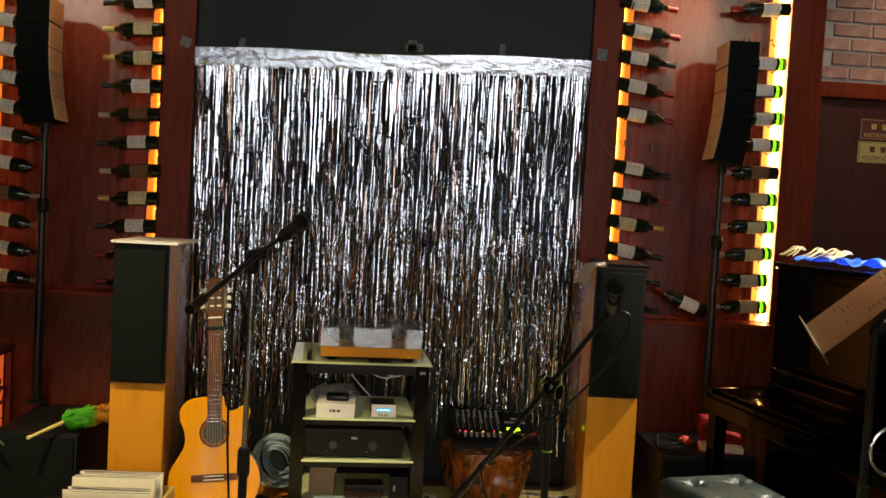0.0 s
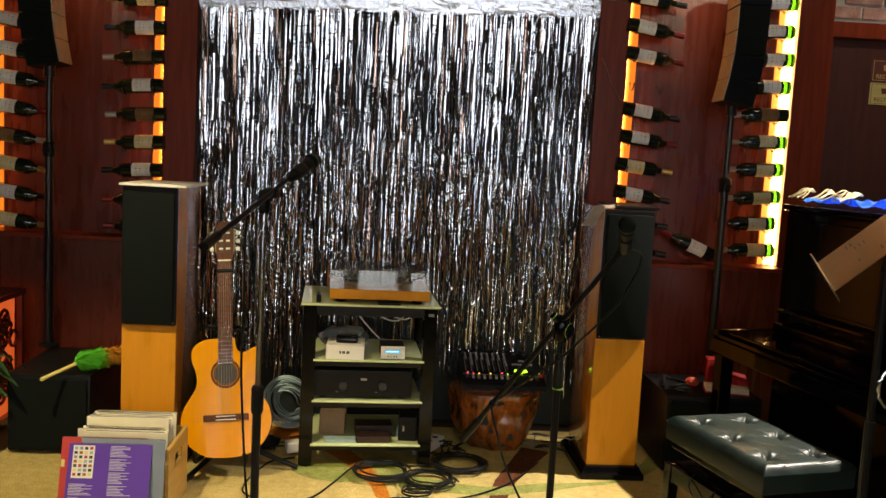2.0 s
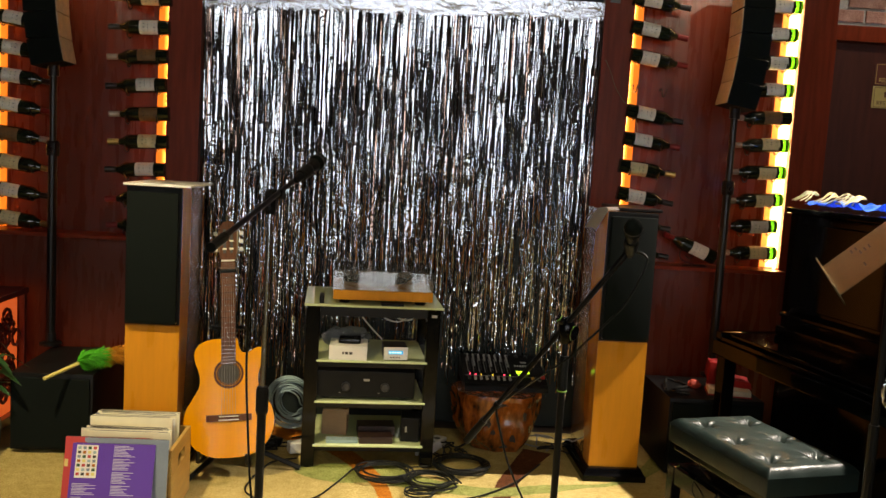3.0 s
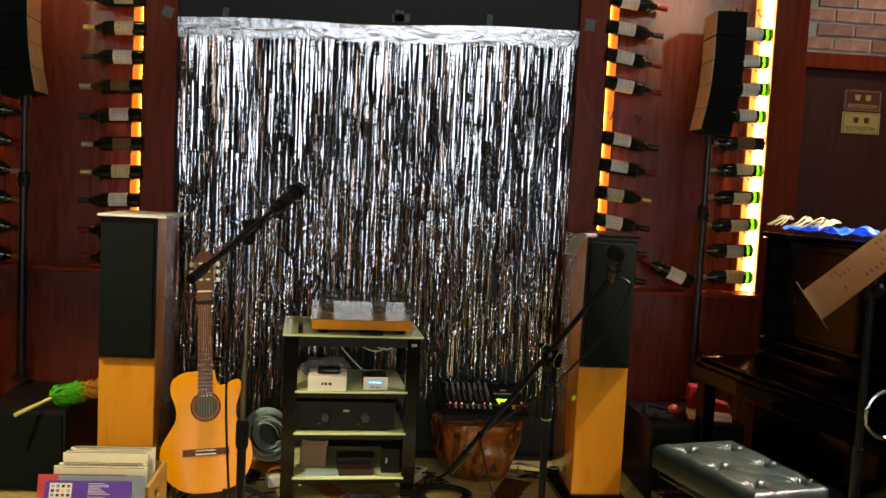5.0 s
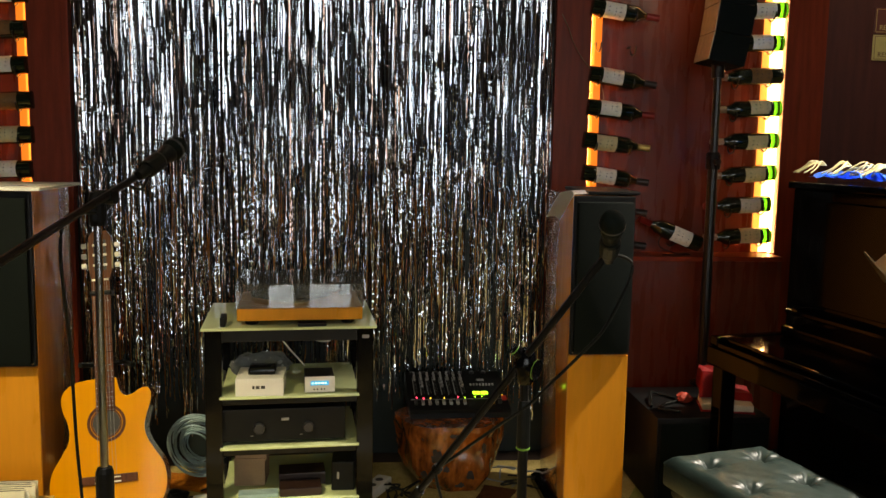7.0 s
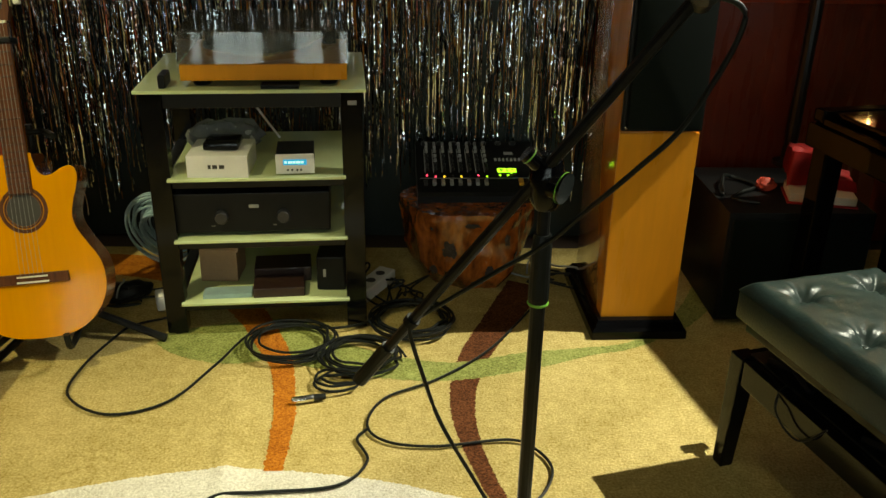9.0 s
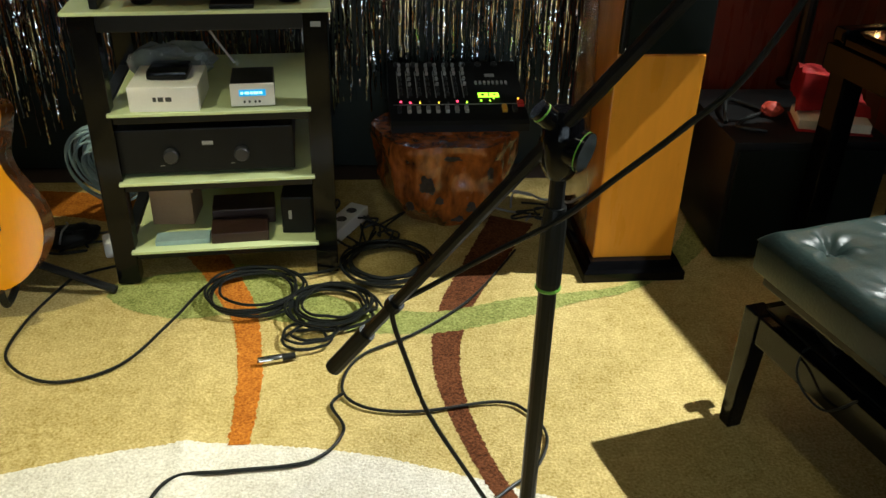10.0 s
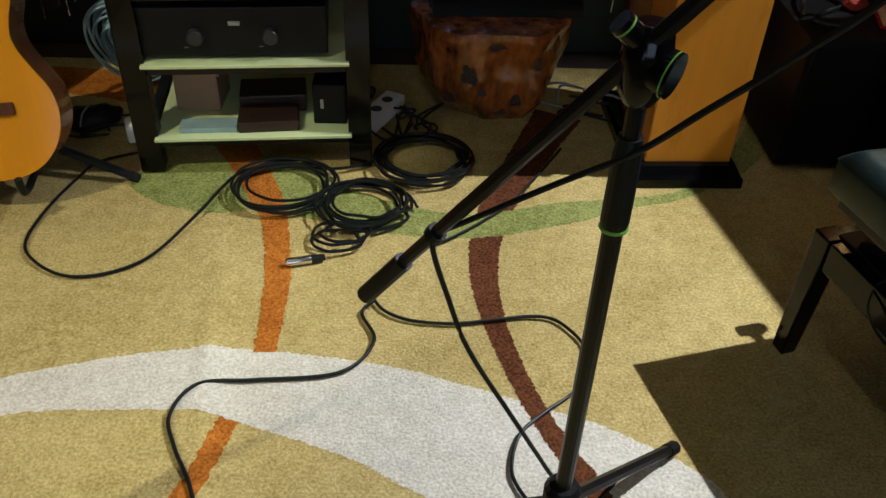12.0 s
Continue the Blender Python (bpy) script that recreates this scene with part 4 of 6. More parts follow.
bl = thing("black_adapter", RK @ pose(0.44, 0.06, 0.108, 0, 0, -5), "black power adapter standing on the shelf", "adapter")
part("body", box((0, 0, 0), (0.085, 0.12, 0.11), 0.006), "black", bl)
part("label_plate", box((0.02, -0.001, 0.045), (0.028, 0.0, 0.07)), "button", bl)


def cable(name, pts, r, material, label, steps=8, n=8):
    ob = link_mesh(name, tube(smooth_path(pts, steps), r, n), material, None, label, True)
    return tagged(ob, label, "cable", "cables")


def rk(x, y, z):
    return tuple(RK @ Vector((x, y, z)))


cable("grey_cable", [rk(0.235, 0.40, 0.70), rk(0.25, 0.36, 0.63), rk(0.29, 0.30, 0.585), rk(0.345, 0.20, 0.545)], 0.0032, "white", "white signal cable hanging behind the rack")
cable("grey_cable", [rk(0.33, 0.40, 0.675), rk(0.40, 0.36, 0.63), rk(0.47, 0.36, 0.605), rk(0.515, 0.38, 0.63), rk(0.53, 0.40, 0.69)], 0.0032, "white", "white signal cable hanging behind the rack")
cable("grey_cable", [rk(0.30, 0.42, 0.68), rk(0.36, 0.40, 0.61), rk(0.44, 0.40, 0.59), rk(0.50, 0.42, 0.64), rk(0.51, 0.44, 0.69)], 0.0032, "white", "white signal cable hanging behind the rack")

# ---- guitar and its stand ----
G = pose(-0.877, 3.165, 0.103, -16.5, -5.6, 0) @ pose(0, 0, 0, 0, 0, 4)
gt = thing("classical_guitar", G, "cutaway classical guitar with a varnished orange top on a stand", "guitar")
half = [(0.0, 0.0), (0.07, 0.006), (0.125, 0.032), (0.165, 0.078), (0.183, 0.135), (0.176, 0.195), (0.148, 0.245), (0.124, 0.285), (0.117, 0.32), (0.124, 0.36), (0.138, 0.40), (0.139, 0.44), (0.118, 0.47), (0.08, 0.487), (0.035, 0.49)]
left = [(-p.x, p.y) for p in smooth_path([(x, z, 0) for x, z in half], 4)]
cut = [(0.0, 0.0), (0.07, 0.006), (0.125, 0.032), (0.165, 0.078), (0.183, 0.135), (0.176, 0.195), (0.148, 0.245), (0.126, 0.285), (0.119, 0.32), (0.126, 0.355), (0.138, 0.39), (0.145, 0.425), (0.135, 0.448), (0.112, 0.447), (0.085, 0.432), (0.060, 0.43), (0.044, 0.45), (0.036, 0.49)]
right = [(p.x, p.y) for p in smooth_path([(x, z, 0) for x, z in cut], 4)]
shape = right + left[::-1][:-1]
part("body_sides", outline(shape, 0.088, pose(0, 0.004, 0)), "mahogany", gt, "brown wooden sides")
part("soundboard", outline([(x * 1.012, (z - 0.245) * 1.01 + 0.245) for x, z in shape], 0.0042), "spruce", gt, "varnished orange spruce top")
part("soundhole", lathe([(0.044, 0), (0.044, 0.0008)], 36, pose(0, -0.0003, 0.345, 90)), "ink", gt)
bm = bmesh.new()
for r0, r1 in ((0.0445, 0.050), (0.052, 0.062)):
    a = [[bm.verts.new((r * math.cos(t), -0.001 - 0.0002, 0.345 + r * math.sin(t))) for t in [2 * math.pi * k / 40 for k in range(40)]] for r in (r0, r1)]
    for k in range(40):
        bm.faces.new((a[0][k], a[0][(k + 1) % 40], a[1][(k + 1) % 40], a[1][k]))
part("rosette", bm, "rosewood", gt, "dark inlaid rosette")
part("bridge", box((-0.093, -0.009, 0.148), (0.093, 0.0, 0.176), 0.003), "rosewood", gt)
part("saddle", box((-0.04, -0.0125, 0.166), (0.04, -0.009, 0.170)), "bone", gt)
part("tie_block", box((-0.042, -0.0115, 0.151), (0.042, -0.009, 0.156), 0.001), "bone", gt)
part("neck", box((-0.027, 0.0, 0.47), (0.027, 0.026, 0.835), 0.008), "mahogany", gt, "", True)
part("fingerboard", box((-0.030, -0.007, 0.385), (0.030, -0.0005, 0.825), 0.001), "rosewood", gt)
for k in range(1, 20):
    z = 0.170 + 0.655 * 2 ** (-k / 12)
    if z > 0.388:
        part("fret", box((-0.029, -0.0085, z - 0.001), (0.029, -0.007, z + 0.001)), "steel", gt)
part("nut", box((-0.027, -0.010, 0.825), (0.027, 0.0, 0.831)), "bone", gt)
hd = part("headstock", outline([(-0.030, 0.831), (0.030, 0.831), (0.037, 0.86), (0.037, 0.98), (0.022, 1.0), (0.0, 1.004), (-0.022, 1.0), (-0.037, 0.98), (-0.037, 0.86)], 0.02, pose(0, 0.002, 0)), "rosewood", gt)
for x in (-0.0145, 0.0145):
    part("slot", box((x - 0.006, 0.0008, 0.862), (x + 0.006, 0.0018, 0.968), 0.0), "ink", hd)
    for z in (0.88, 0.915, 0.95):
        part("string_roller", tube([(x - 0.008, -0.001, z), (x + 0.008, -0.001, z)], 0.004, 8), "bone", hd)
for s in (-1, 1):
    part("tuner_plate", box((s * 0.0395 - 0.002, 0.006, 0.868), (s * 0.0395 + 0.002, 0.018, 0.962)), "gold", hd)
    for z in (0.88, 0.915, 0.95):
        part("tuner_button", box((s * 0.055 - 0.008, 0.004, z - 0.008), (s * 0.055 + 0.008, 0.02, z + 0.008), 0.003), "bone", hd)
for k in range(6):
    x0, x1 = -0.029 + 0.0116 * k, -0.021 + 0.0084 * k
    part("guitar_string", tube([(x0, -0.0125, 0.166), (x1, -0.0105, 0.83)], 0.00045, 4), "button", gt)
part("capo", box((-0.036, -0.016, 0.775), (0.036, 0.034, 0.790), 0.004), "black", gt, "black capo on the neck")
gs = thing("guitar_stand", pose(-0.90, 3.32, 0), "black folding tubular guitar stand on the carpet", "stand")
part("riser", tube([(0.0, 0.05, 0.10), (-0.03, 0.10, 0.62)], 0.011), "blackpaint", gs)
part("yoke", tube(smooth_path([(-0.10, -0.02, 0.62), (-0.07, 0.06, 0.60), (0.0, 0.10, 0.60), (0.05, 0.06, 0.60)], 6), 0.009), "rubber", gs)
for s in (-1, 1):
    part("cradle_arm", tube(smooth_path([(s * 0.02, 0.04, 0.12), (s * 0.08, -0.05, 0.085), (s * 0.10, -0.17, 0.085), (s * 0.10, -0.185, 0.13)], 6), 0.009), "rubber", gs)
for tip in ((0.30, 0.0, 0.012), (-0.14, -0.19, 0.012), (0.02, 0.30, 0.012)):
    lg = part("stand_leg", tube([(0.0, 0.05, 0.11), tip], 0.011), "blackpaint", gs)
    part("leg_tip", tube([Vector(tip) * 0.93 + Vector((0, 0.0035, 0.0077)), Vector(tip)], 0.012), "rubber", lg)

# ---- mixer on the root stump ----
st = bmesh.new()
n, rows = 96, 40
rings = []
for j in range(rows + 1):
    f = j / rows
    z = 0.282 * f
    base = 0.215 - 0.085 * (1 - f) ** 1.6 + 0.012 * math.sin(f * 6)
    ring = []
    for i in range(n):
        t = 2 * math.pi * i / n
        d = Vector((math.cos(t), math.sin(t), 0))
        r = base * (1 + 0.24 * noise.noise((d.x * 1.6, d.y * 1.6, f * 0.8)) + 0.10 * noise.noise((d.x * 4, d.y * 4, f * 2.5)) + 0.035 * noise.noise((d.x * 10, d.y * 10, f * 7)) + 0.06 * (1 - f) ** 2 * math.cos(5 * t + 0.6))
        r *= 1 - 0.03 * max(0, f - 0.93) / 0.07
        ring.append(st.verts.new((r * d.x * 1.08, r * d.y, z)))
    rings.append(ring)
for a, b in zip(rings, rings[1:]):
    for i in range(n):
        st.faces.new((a[i], a[(i + 1) % n], b[(i + 1) % n], b[i]))
st.faces.new(rings[0][::-1])
st.faces.new(rings[-1])
KNOTS = {(ang, z): rings[round(z / 0.282 * rows)][round((ang % 360) / 360 * n) % n].co.copy() for ang, z in ((-112, 0.165), (-98, 0.245), (-72, 0.075), (-128, 0.09), (-60, 0.19), (-88, 0.035), (-104, 0.115))}
stump = thing("root_wood_stool", pose(0.315, 3.80, 0), "lacquered reddish root-wood stump used as a stool", "stool")
part("trunk", st, "stump", stump, "", True)
for ang, z, rx, rz in ((-112, 0.165, 0.030, 0.036), (-98, 0.245, 0.055, 0.012), (-72, 0.075, 0.034, 0.022), (-128, 0.09, 0.02, 0.03), (-60, 0.19, 0.014, 0.03), (-88, 0.035, 0.022, 0.014), (-104, 0.115, 0.026, 0.016)):
    bm = bmesh.new()
    centre = KNOTS[(ang, z)]
    for v in bmesh.ops.create_icosphere(bm, subdivisions=4, radius=1)["verts"]:
        k = 1 + 0.75 * noise.noise(v.co * 1.9 + Vector((ang, 0, z * 40))) + 0.35 * noise.noise(v.co * 5 + Vector((0, ang, 0)))
        v.co = Vector((v.co.x * 0.68 * rx * k, v.co.y * 0.0045, v.co.z * 0.68 * rz * k))
    bmesh.ops.transform(bm, matrix=pose(centre.x, centre.y, centre.z, 0, 0, ang + 90), verts=bm.verts)
    part("knot_hole", bm, "knot", stump, "dark burl knot", True)

mx = thing("mixing_desk", pose(0.130, 3.722, 0.282, 0, 0, 1.5), "black mixing desk with faders and glowing indicators", "mixer")
W, D = 0.41, 0.33
ang = math.degrees(math.atan2(0.085, D))
bm = bmesh.new()
f = [bm.verts.new(p) for p in ((0, 0, 0), (0, D, 0), (0, D, 0.105), (0, 0.01, 0.032), (0, 0, 0.022))]
face = bm.faces.new(f)
ext = bmesh.ops.extrude_face_region(bm, geom=[face])["geom"]
bmesh.ops.translate(bm, vec=(W, 0, 0), verts=[v for v in ext if isinstance(v, bmesh.types.BMVert)])
part("case", bm, "black", mx)
TOP = pose(0, 0.01, 0.0335, math.degrees(math.atan2(0.073, D - 0.01)))
for i in range(8):
    x = 0.028 + 0.0285 * i
    part("fader_slot", box((x - 0.0015, 0.12, -0.0006), (x + 0.0015, 0.27, 0.0008), 0, TOP), "button", mx)
    for y in (0.135, 0.16, 0.19, 0.22, 0.25, 0.275, 0.30):
        part("rotary_knob", lathe([(0.0055, 0), (0.005, 0.010), (0.0035, 0.0105)], 8, TOP @ pose(x + 0.008, y, 0)), "button" if y > 0.24 or i % 3 == 1 and y > 0.18 else "knob", mx)
    part("fader_cap", box((x - 0.006, 0.036, 0), (x + 0.006, 0.062, 0.012), 0.002, TOP), "button" if i else "knob", mx, "grey fader cap")
    c = ("led_red", "led_red", "led_yellow", "knob", "led_yellow", "knob", "led_red", "led_green")[i]
    part("indicator", lathe([(0.0032, 0), (0.0028, 0.003)], 8, TOP @ pose(x + 0.006, 0.092 if i % 3 else 0.098, 0)), c, mx)
part("ruled_line", box((0.01, 0.082, -0.0004), (W - 0.02, 0.0845, 0.0009), 0, TOP), "button", mx)
sc = part("display", box((0.272, 0.120, -0.0005), (0.335, 0.142, 0.002), 0, TOP), "led_green", mx, "glowing yellow-green display")
for x0, x1, y0, y1 in ((0.280, 0.29, 0.126, 0.136), (0.302, 0.306, 0.121, 0.141), (0.318, 0.326, 0.128, 0.134)):
    part("glyph_bar", box((x0, y0, 0.002), (x1, y1, 0.0026), 0, TOP), "ink", sc)
for k in range(8):
    part("switch", box((0.268 + 0.0135 * k, 0.19, 0), (0.275 + 0.0135 * k, 0.204, 0.006), 0.001, TOP), "button", mx)
part("label_plate", box((0.305, 0.235, -0.0004), (0.335, 0.252, 0.001), 0, TOP), "button", mx)
part("master_cap", box((0.335, 0.036, 0), (0.350, 0.066, 0.012), 0.002, TOP), "amber", mx, "amber fader cap")
part("master_cap", box((0.366, 0.036, 0), (0.380, 0.062, 0.012), 0.002, TOP), "knob", mx)
part("power_switch", box((0.385, 0.066, 0), (0.404, 0.092, 0.010), 0.001, TOP), "redplastic", mx, "red rocker switch")
for x, y, c in ((0.278, 0.10, "led_green"), (0.305, 0.10, "led_green"), (0.318, 0.114, "led_green"), (0.392, 0.108, "led_yellow")):
    part("indicator", lathe([(0.003, 0), (0.0026, 0.003)], 8, TOP @ pose(x, y, 0)), c, mx)
for k in range(7):
    part("input_jack", lathe([(0.010, 0), (0.010, 0.008), (0.006, 0.009)], 10, TOP @ pose(0.03 + 0.052 * k, D - 0.025, 0)), "knob", mx)

# ---- microphone stands ----


def tripod(t, r, spread, turn, zc=0.22):
    for k in range(3):
        a = radians(turn + 120 * k)
        e = Vector((spread * math.cos(a), spread * math.sin(a), 0.012))
        lg = part("tripod_leg", tube([(0, 0, zc), e], 0.0105), "blackpaint", t)
        part("rubber_foot", tube([e * 0.92 + Vector((0, 0, zc * 0.08 * 0.9)), e], 0.0135), "rubber", lg)
        part("brace", tube([(0, 0, 0.10), e * 0.5 + Vector((0, 0, zc * 0.48))], 0.004, 6), "blackpaint", t)
    part("leg_hub", lathe([(0.022, 0), (0.026, 0.01), (0.026, 0.06), (0.02, 0.07)], 16, pose(0, 0, zc - 0.03)), "black", t)


def microphone(t, tip, along, sub):
    d = Vector(along).normalized()
    q = d.to_track_quat("Z", "Y").to_matrix().to_4x4()
    m = Matrix.Translation(Vector(tip) - d * 0.17) @ q
    mic = part("microphone", lathe([(0.010, 0), (0.0125, 0.004), (0.017, 0.10), (0.0215, 0.112), (0.0215, 0.118)], 18, m), "black", t, "black handheld microphone", True)
    part("head_grille", lathe([(0.021, 0.118), (0.0245, 0.128), (0.0255, 0.145), (0.022, 0.160), (0.012, 0.169), (0.003, 0.171)], 18, m), "grille" if sub else "button", mic, "", True)
    part("grille_band", lathe([(0.0248, 0.135), (0.0262, 0.137), (0.0262, 0.141), (0.0248, 0.143)], 18, m), "knob", mic)
    part("mic_clip", lathe([(0.019, 0.03), (0.0205, 0.034), (0.0215, 0.075), (0.0195, 0.08)], 14, m), "rubber", t)
LX, LY = -0.608, 2.225
L = thing("microphone_stand", pose(LX, LY, 0), "black boom microphone stand with a chromed upper pole", "microphone stand", "microphone stands")
tripod(L, 0.01, 0.30, 250)
part("lower_tube", tube([(0, 0, 0.12), (0, 0, 0.66)], 0.0135, 14), "blackpaint", L)
part("clutch", lathe([(0.016, 0), (0.019, 0.01), (0.019, 0.075), (0.015, 0.085)], 16, pose(0, 0, 0.59)), "black", L)
part("upper_tube", tube([(0, 0, 0.66), (0.002, 0, 1.20)], 0.0085, 12), "steel", L, "chromed upper tube")
part("swivel", lathe([(0.015, 0), (0.018, 0.01), (0.018, 0.06), (0.014, 0.07)], 14, pose(0.002, 0, 1.195)), "black", L)
part("swivel_knob", tube([(0.0, 0, 1.255), (0.042, -0.01, 1.255)], 0.015, 12), "black", L)
LB, LM = Vector((-0.058, -0.50, 1.146)), Vector((0.062, 0.175, 1.305))
part("boom_arm", tube([LB, LM], 0.0080, 10), "blackpaint", L)
part("counter_grip", tube([LB, LB + (LM - LB) * 0.12], 0.0125, 12), "rubber", L)
microphone(L, (0.125, 0.24, 1.366), (0.09, 0.20, 0.10), True)
cable("microphone_cable", [(LX + 0.07, LY + 0.20, 1.325), (LX + 0.055, LY + 0.15, 1.265), (LX + 0.03, LY + 0.08, 1.275), (LX + 0.012, LY + 0.02, 1.225), (LX - 0.015, LY - 0.10, 1.225), (LX - 0.02, LY - 0.16, 1.17), (LX - 0.035, LY - 0.08, 0.95), (LX - 0.045, LY - 0.03, 0.72), (LX - 0.03, LY - 0.02, 0.45), (LX - 0.02, LY + 0.0, 0.24), (LX - 0.06, LY + 0.03, 0.02), (LX - 0.2, LY + 0.05, 0.0085), (LX - 0.4, LY - 0.1, 0.0085)], 0.0035, "rubber", "black microphone cable wound round the boom and hanging to the floor")

RX, RY = 0.300, 2.230
R = thing("microphone_stand", pose(RX, RY, 0), "black boom microphone stand with lime rings", "microphone stand", "microphone stands")
tripod(R, 0.01, 0.37, 45)
part("lower_tube", tube([(0, 0, 0.12), (0, 0, 0.72)], 0.0115, 14), "blackpaint", R)
part("clutch", lathe([(0.014, 0), (0.0155, 0.01), (0.0150, 0.09), (0.0125, 0.11)], 16, pose(0, 0, 0.702)), "rubber", R)
part("lime_ring", lathe([(0.0150, 0), (0.0162, 0.002), (0.0162, 0.003), (0.0150, 0.0045)], 16, pose(0, 0, 0.700)), "neon", R, "lime plastic ring")
part("upper_tube", tube([(0, 0, 0.80), (0, 0, 0.87)], 0.0095, 12), "blackpaint", R)
part("swivel", lathe([(0.015, 0), (0.022, 0.012), (0.026, 0.04), (0.022, 0.07), (0.014, 0.08)], 16, pose(0, 0, 0.85)), "blackgloss", R, "", True)
part("swivel_knob", tube([(0.0, -0.0, 0.890), (0.024, -0.019, 0.886)], 0.0225, 20), "blackgloss", R, "", True)
part("lime_ring", tube([(0.0200, -0.0158, 0.8866), (0.0210, -0.0166, 0.8864)], 0.0229, 20), "neon", R, "lime plastic ring")
part("boom_clamp", tube([(-0.031, -0.006, 0.932), (-0.008, -0.006, 0.913)], 0.0120, 18), "blackgloss", R, "", True)
part("lime_ring", tube([(-0.0265, -0.006, 0.9283), (-0.0250, -0.006, 0.9270)], 0.0124, 18), "neon", R, "lime plastic ring")
RB, RM = Vector((-0.272, 0.130, 0.486)), Vector((0.150, -0.093, 1.156))
part("boom_arm", tube([RB, RM], 0.0085, 10), "blackpaint", R)
part("counter_grip", tube([RB, RB + (RM - RB) * 0.12], 0.0125, 12), "rubber", R)
part("cable_ring", tube([RB + (RM - RB) * 0.20, RB + (RM - RB) * 0.215], 0.0125, 12), "black", R)
microphone(R, (0.122, -0.215, 1.243), (-0.03, -0.125, 0.10), True)
cable("microphone_cable", [(RX + 0.147, RY - 0.10, 1.155), (RX + 0.197, RY - 0.115, 1.13), (0.454, 2.135, 1.005), (0.406, 2.160, 0.934), (0.350, 2.190, 0.862), (0.304, 2.214, 0.804), (0.240, 2.248, 0.744), (0.155, 2.293, 0.662), (0.121, 2.311, 0.628), (0.113, 2.310, 0.606), (0.132, 2.313, 0.532), (0.165, 2.318, 0.428), (0.230, 2.328, 0.293), (0.293, 2.338, 0.165), (0.327, 2.344, 0.093), (0.347, 2.340, 0.022), (0.315, 2.352, 0.0085), (0.280, 2.395, 0.0085), (0.266, 2.446, 0.0085), (0.287, 2.521, 0.0085), (0.339, 2.575, 0.0085), (0.405, 2.632, 0.0085), (0.441, 2.720, 0.0085), (0.415, 2.795, 0.0085), (0.351, 2.836, 0.0085), (0.172, 2.811, 0.0085), (0.054, 2.831, 0.0085), (0.004, 2.90, 0.0085), (0.045, 3.015, 0.0090), (0.185, 3.107, 0.0090), (0.335, 3.255, 0.012), (0.482, 3.50, 0.0090)], 0.0036, "rubber", "black microphone cable hanging from the boom and lying on the carpet")
cable("microphone_cable", [(0.01, 2.87, 0.019), (-0.017, 2.839, 0.0085), (0.012, 2.756, 0.0085), (-0.051, 2.67, 0.0085), (-0.212, 2.649, 0.0085), (-0.317, 2.637, 0.0085), (-0.352, 2.561, 0.0085), (-0.325, 2.484, 0.0085), (-0.276, 2.39, 0.0085), (-0.22, 2.2, 0.0085), (-0.3, 1.9, 0.0085)], 0.0038, "rubber", "black cable snaking over the carpet")
cable("microphone_cable", [(-0.63, 3.45, 0.0085), (-0.72, 3.40, 0.0085), (-0.752, 3.33, 0.0085), (-0.788, 3.17, 0.0085), (-0.778, 3.031, 0.0085), (-0.653, 2.945, 0.0085), (-0.514, 3.0, 0.0085), (-0.425, 3.169, 0.016), (-0.359, 3.34, 0.016), (-0.25, 3.39, 0.018), (-0.12, 3.37, 0.018), (0.0, 3.43, 0.016), (0.08, 3.62, 0.0090)], 0.0038, "rubber", "black cable looping over the carpet")


def coil(x, y, r, turns, label, seed, squash=0.92):
    q = random.Random(seed)
    pts = []
    for i in range(int(turns * 14)):
        t = 2 * math.pi * i / 14
        k = int(t // (2 * math.pi))
        o = Vector((q.uniform(-1, 1), q.uniform(-1, 1))) * 0.004
        rr = r * (1 - 0.055 * (k % 4)) + 0.006 * math.sin(t * 0.37 + seed)
        pts.append((x + 0.014 * math.sin(k * 2.3 + seed) + rr * math.cos(t) + o.x, y + 0.014 * math.cos(k * 1.7 + seed) + rr * squash * math.sin(t) + o.y, 0.016 + 0.0045 * (k % 5) + q.uniform(0, 0.002)))
    return cable("coiled_cable", pts, 0.0038, "rubber", label, 3, 6)


coil(-0.234, 3.285, 0.122, 5, "black cable coiled loosely on the carpet", 1)
coil(-0.030, 3.212, 0.105, 7, "black cable coiled tightly on the carpet", 2)
coil(0.112, 3.420, 0.123, 8, "black cable coiled on the carpet beside the stool", 3)
coil(-0.080, 3.085, 0.062, 3, "black cable end coiled near its plug", 4, 0.7)
xl = thing("cable_plug", pose(-0.168, 3.002, 0.014, 90, 0, 284), "nickel-plated cable plug lying on the carpet", "plug")
part("shell", lathe([(0.0085, -0.03), (0.0095, -0.028), (0.0095, 0.025), (0.008, 0.028)], 14), "steel", xl, "", True)
part("strain_relief", lathe([(0.0075, -0.06), (0.009, -0.03)], 12), "rubber", xl)
q = random.Random(9)
for k in range(9):
    x0, y0 = q.uniform(-0.05, 0.12), q.uniform(3.5, 3.62)
    pts = [(x0, y0, 0.015)]
    for j in range(5):
        pts.append((pts[-1][0] + q.uniform(-0.07, 0.07), pts[-1][1] + q.uniform(-0.02, 0.07), 0.012 + 0.010 * (k % 4) + (0.05 * q.random() if j in (2, 3) else 0)))
    cable("tangled_cable", pts, 0.0035, "rubber", "black cable in the tangle behind the rack", 6, 6)
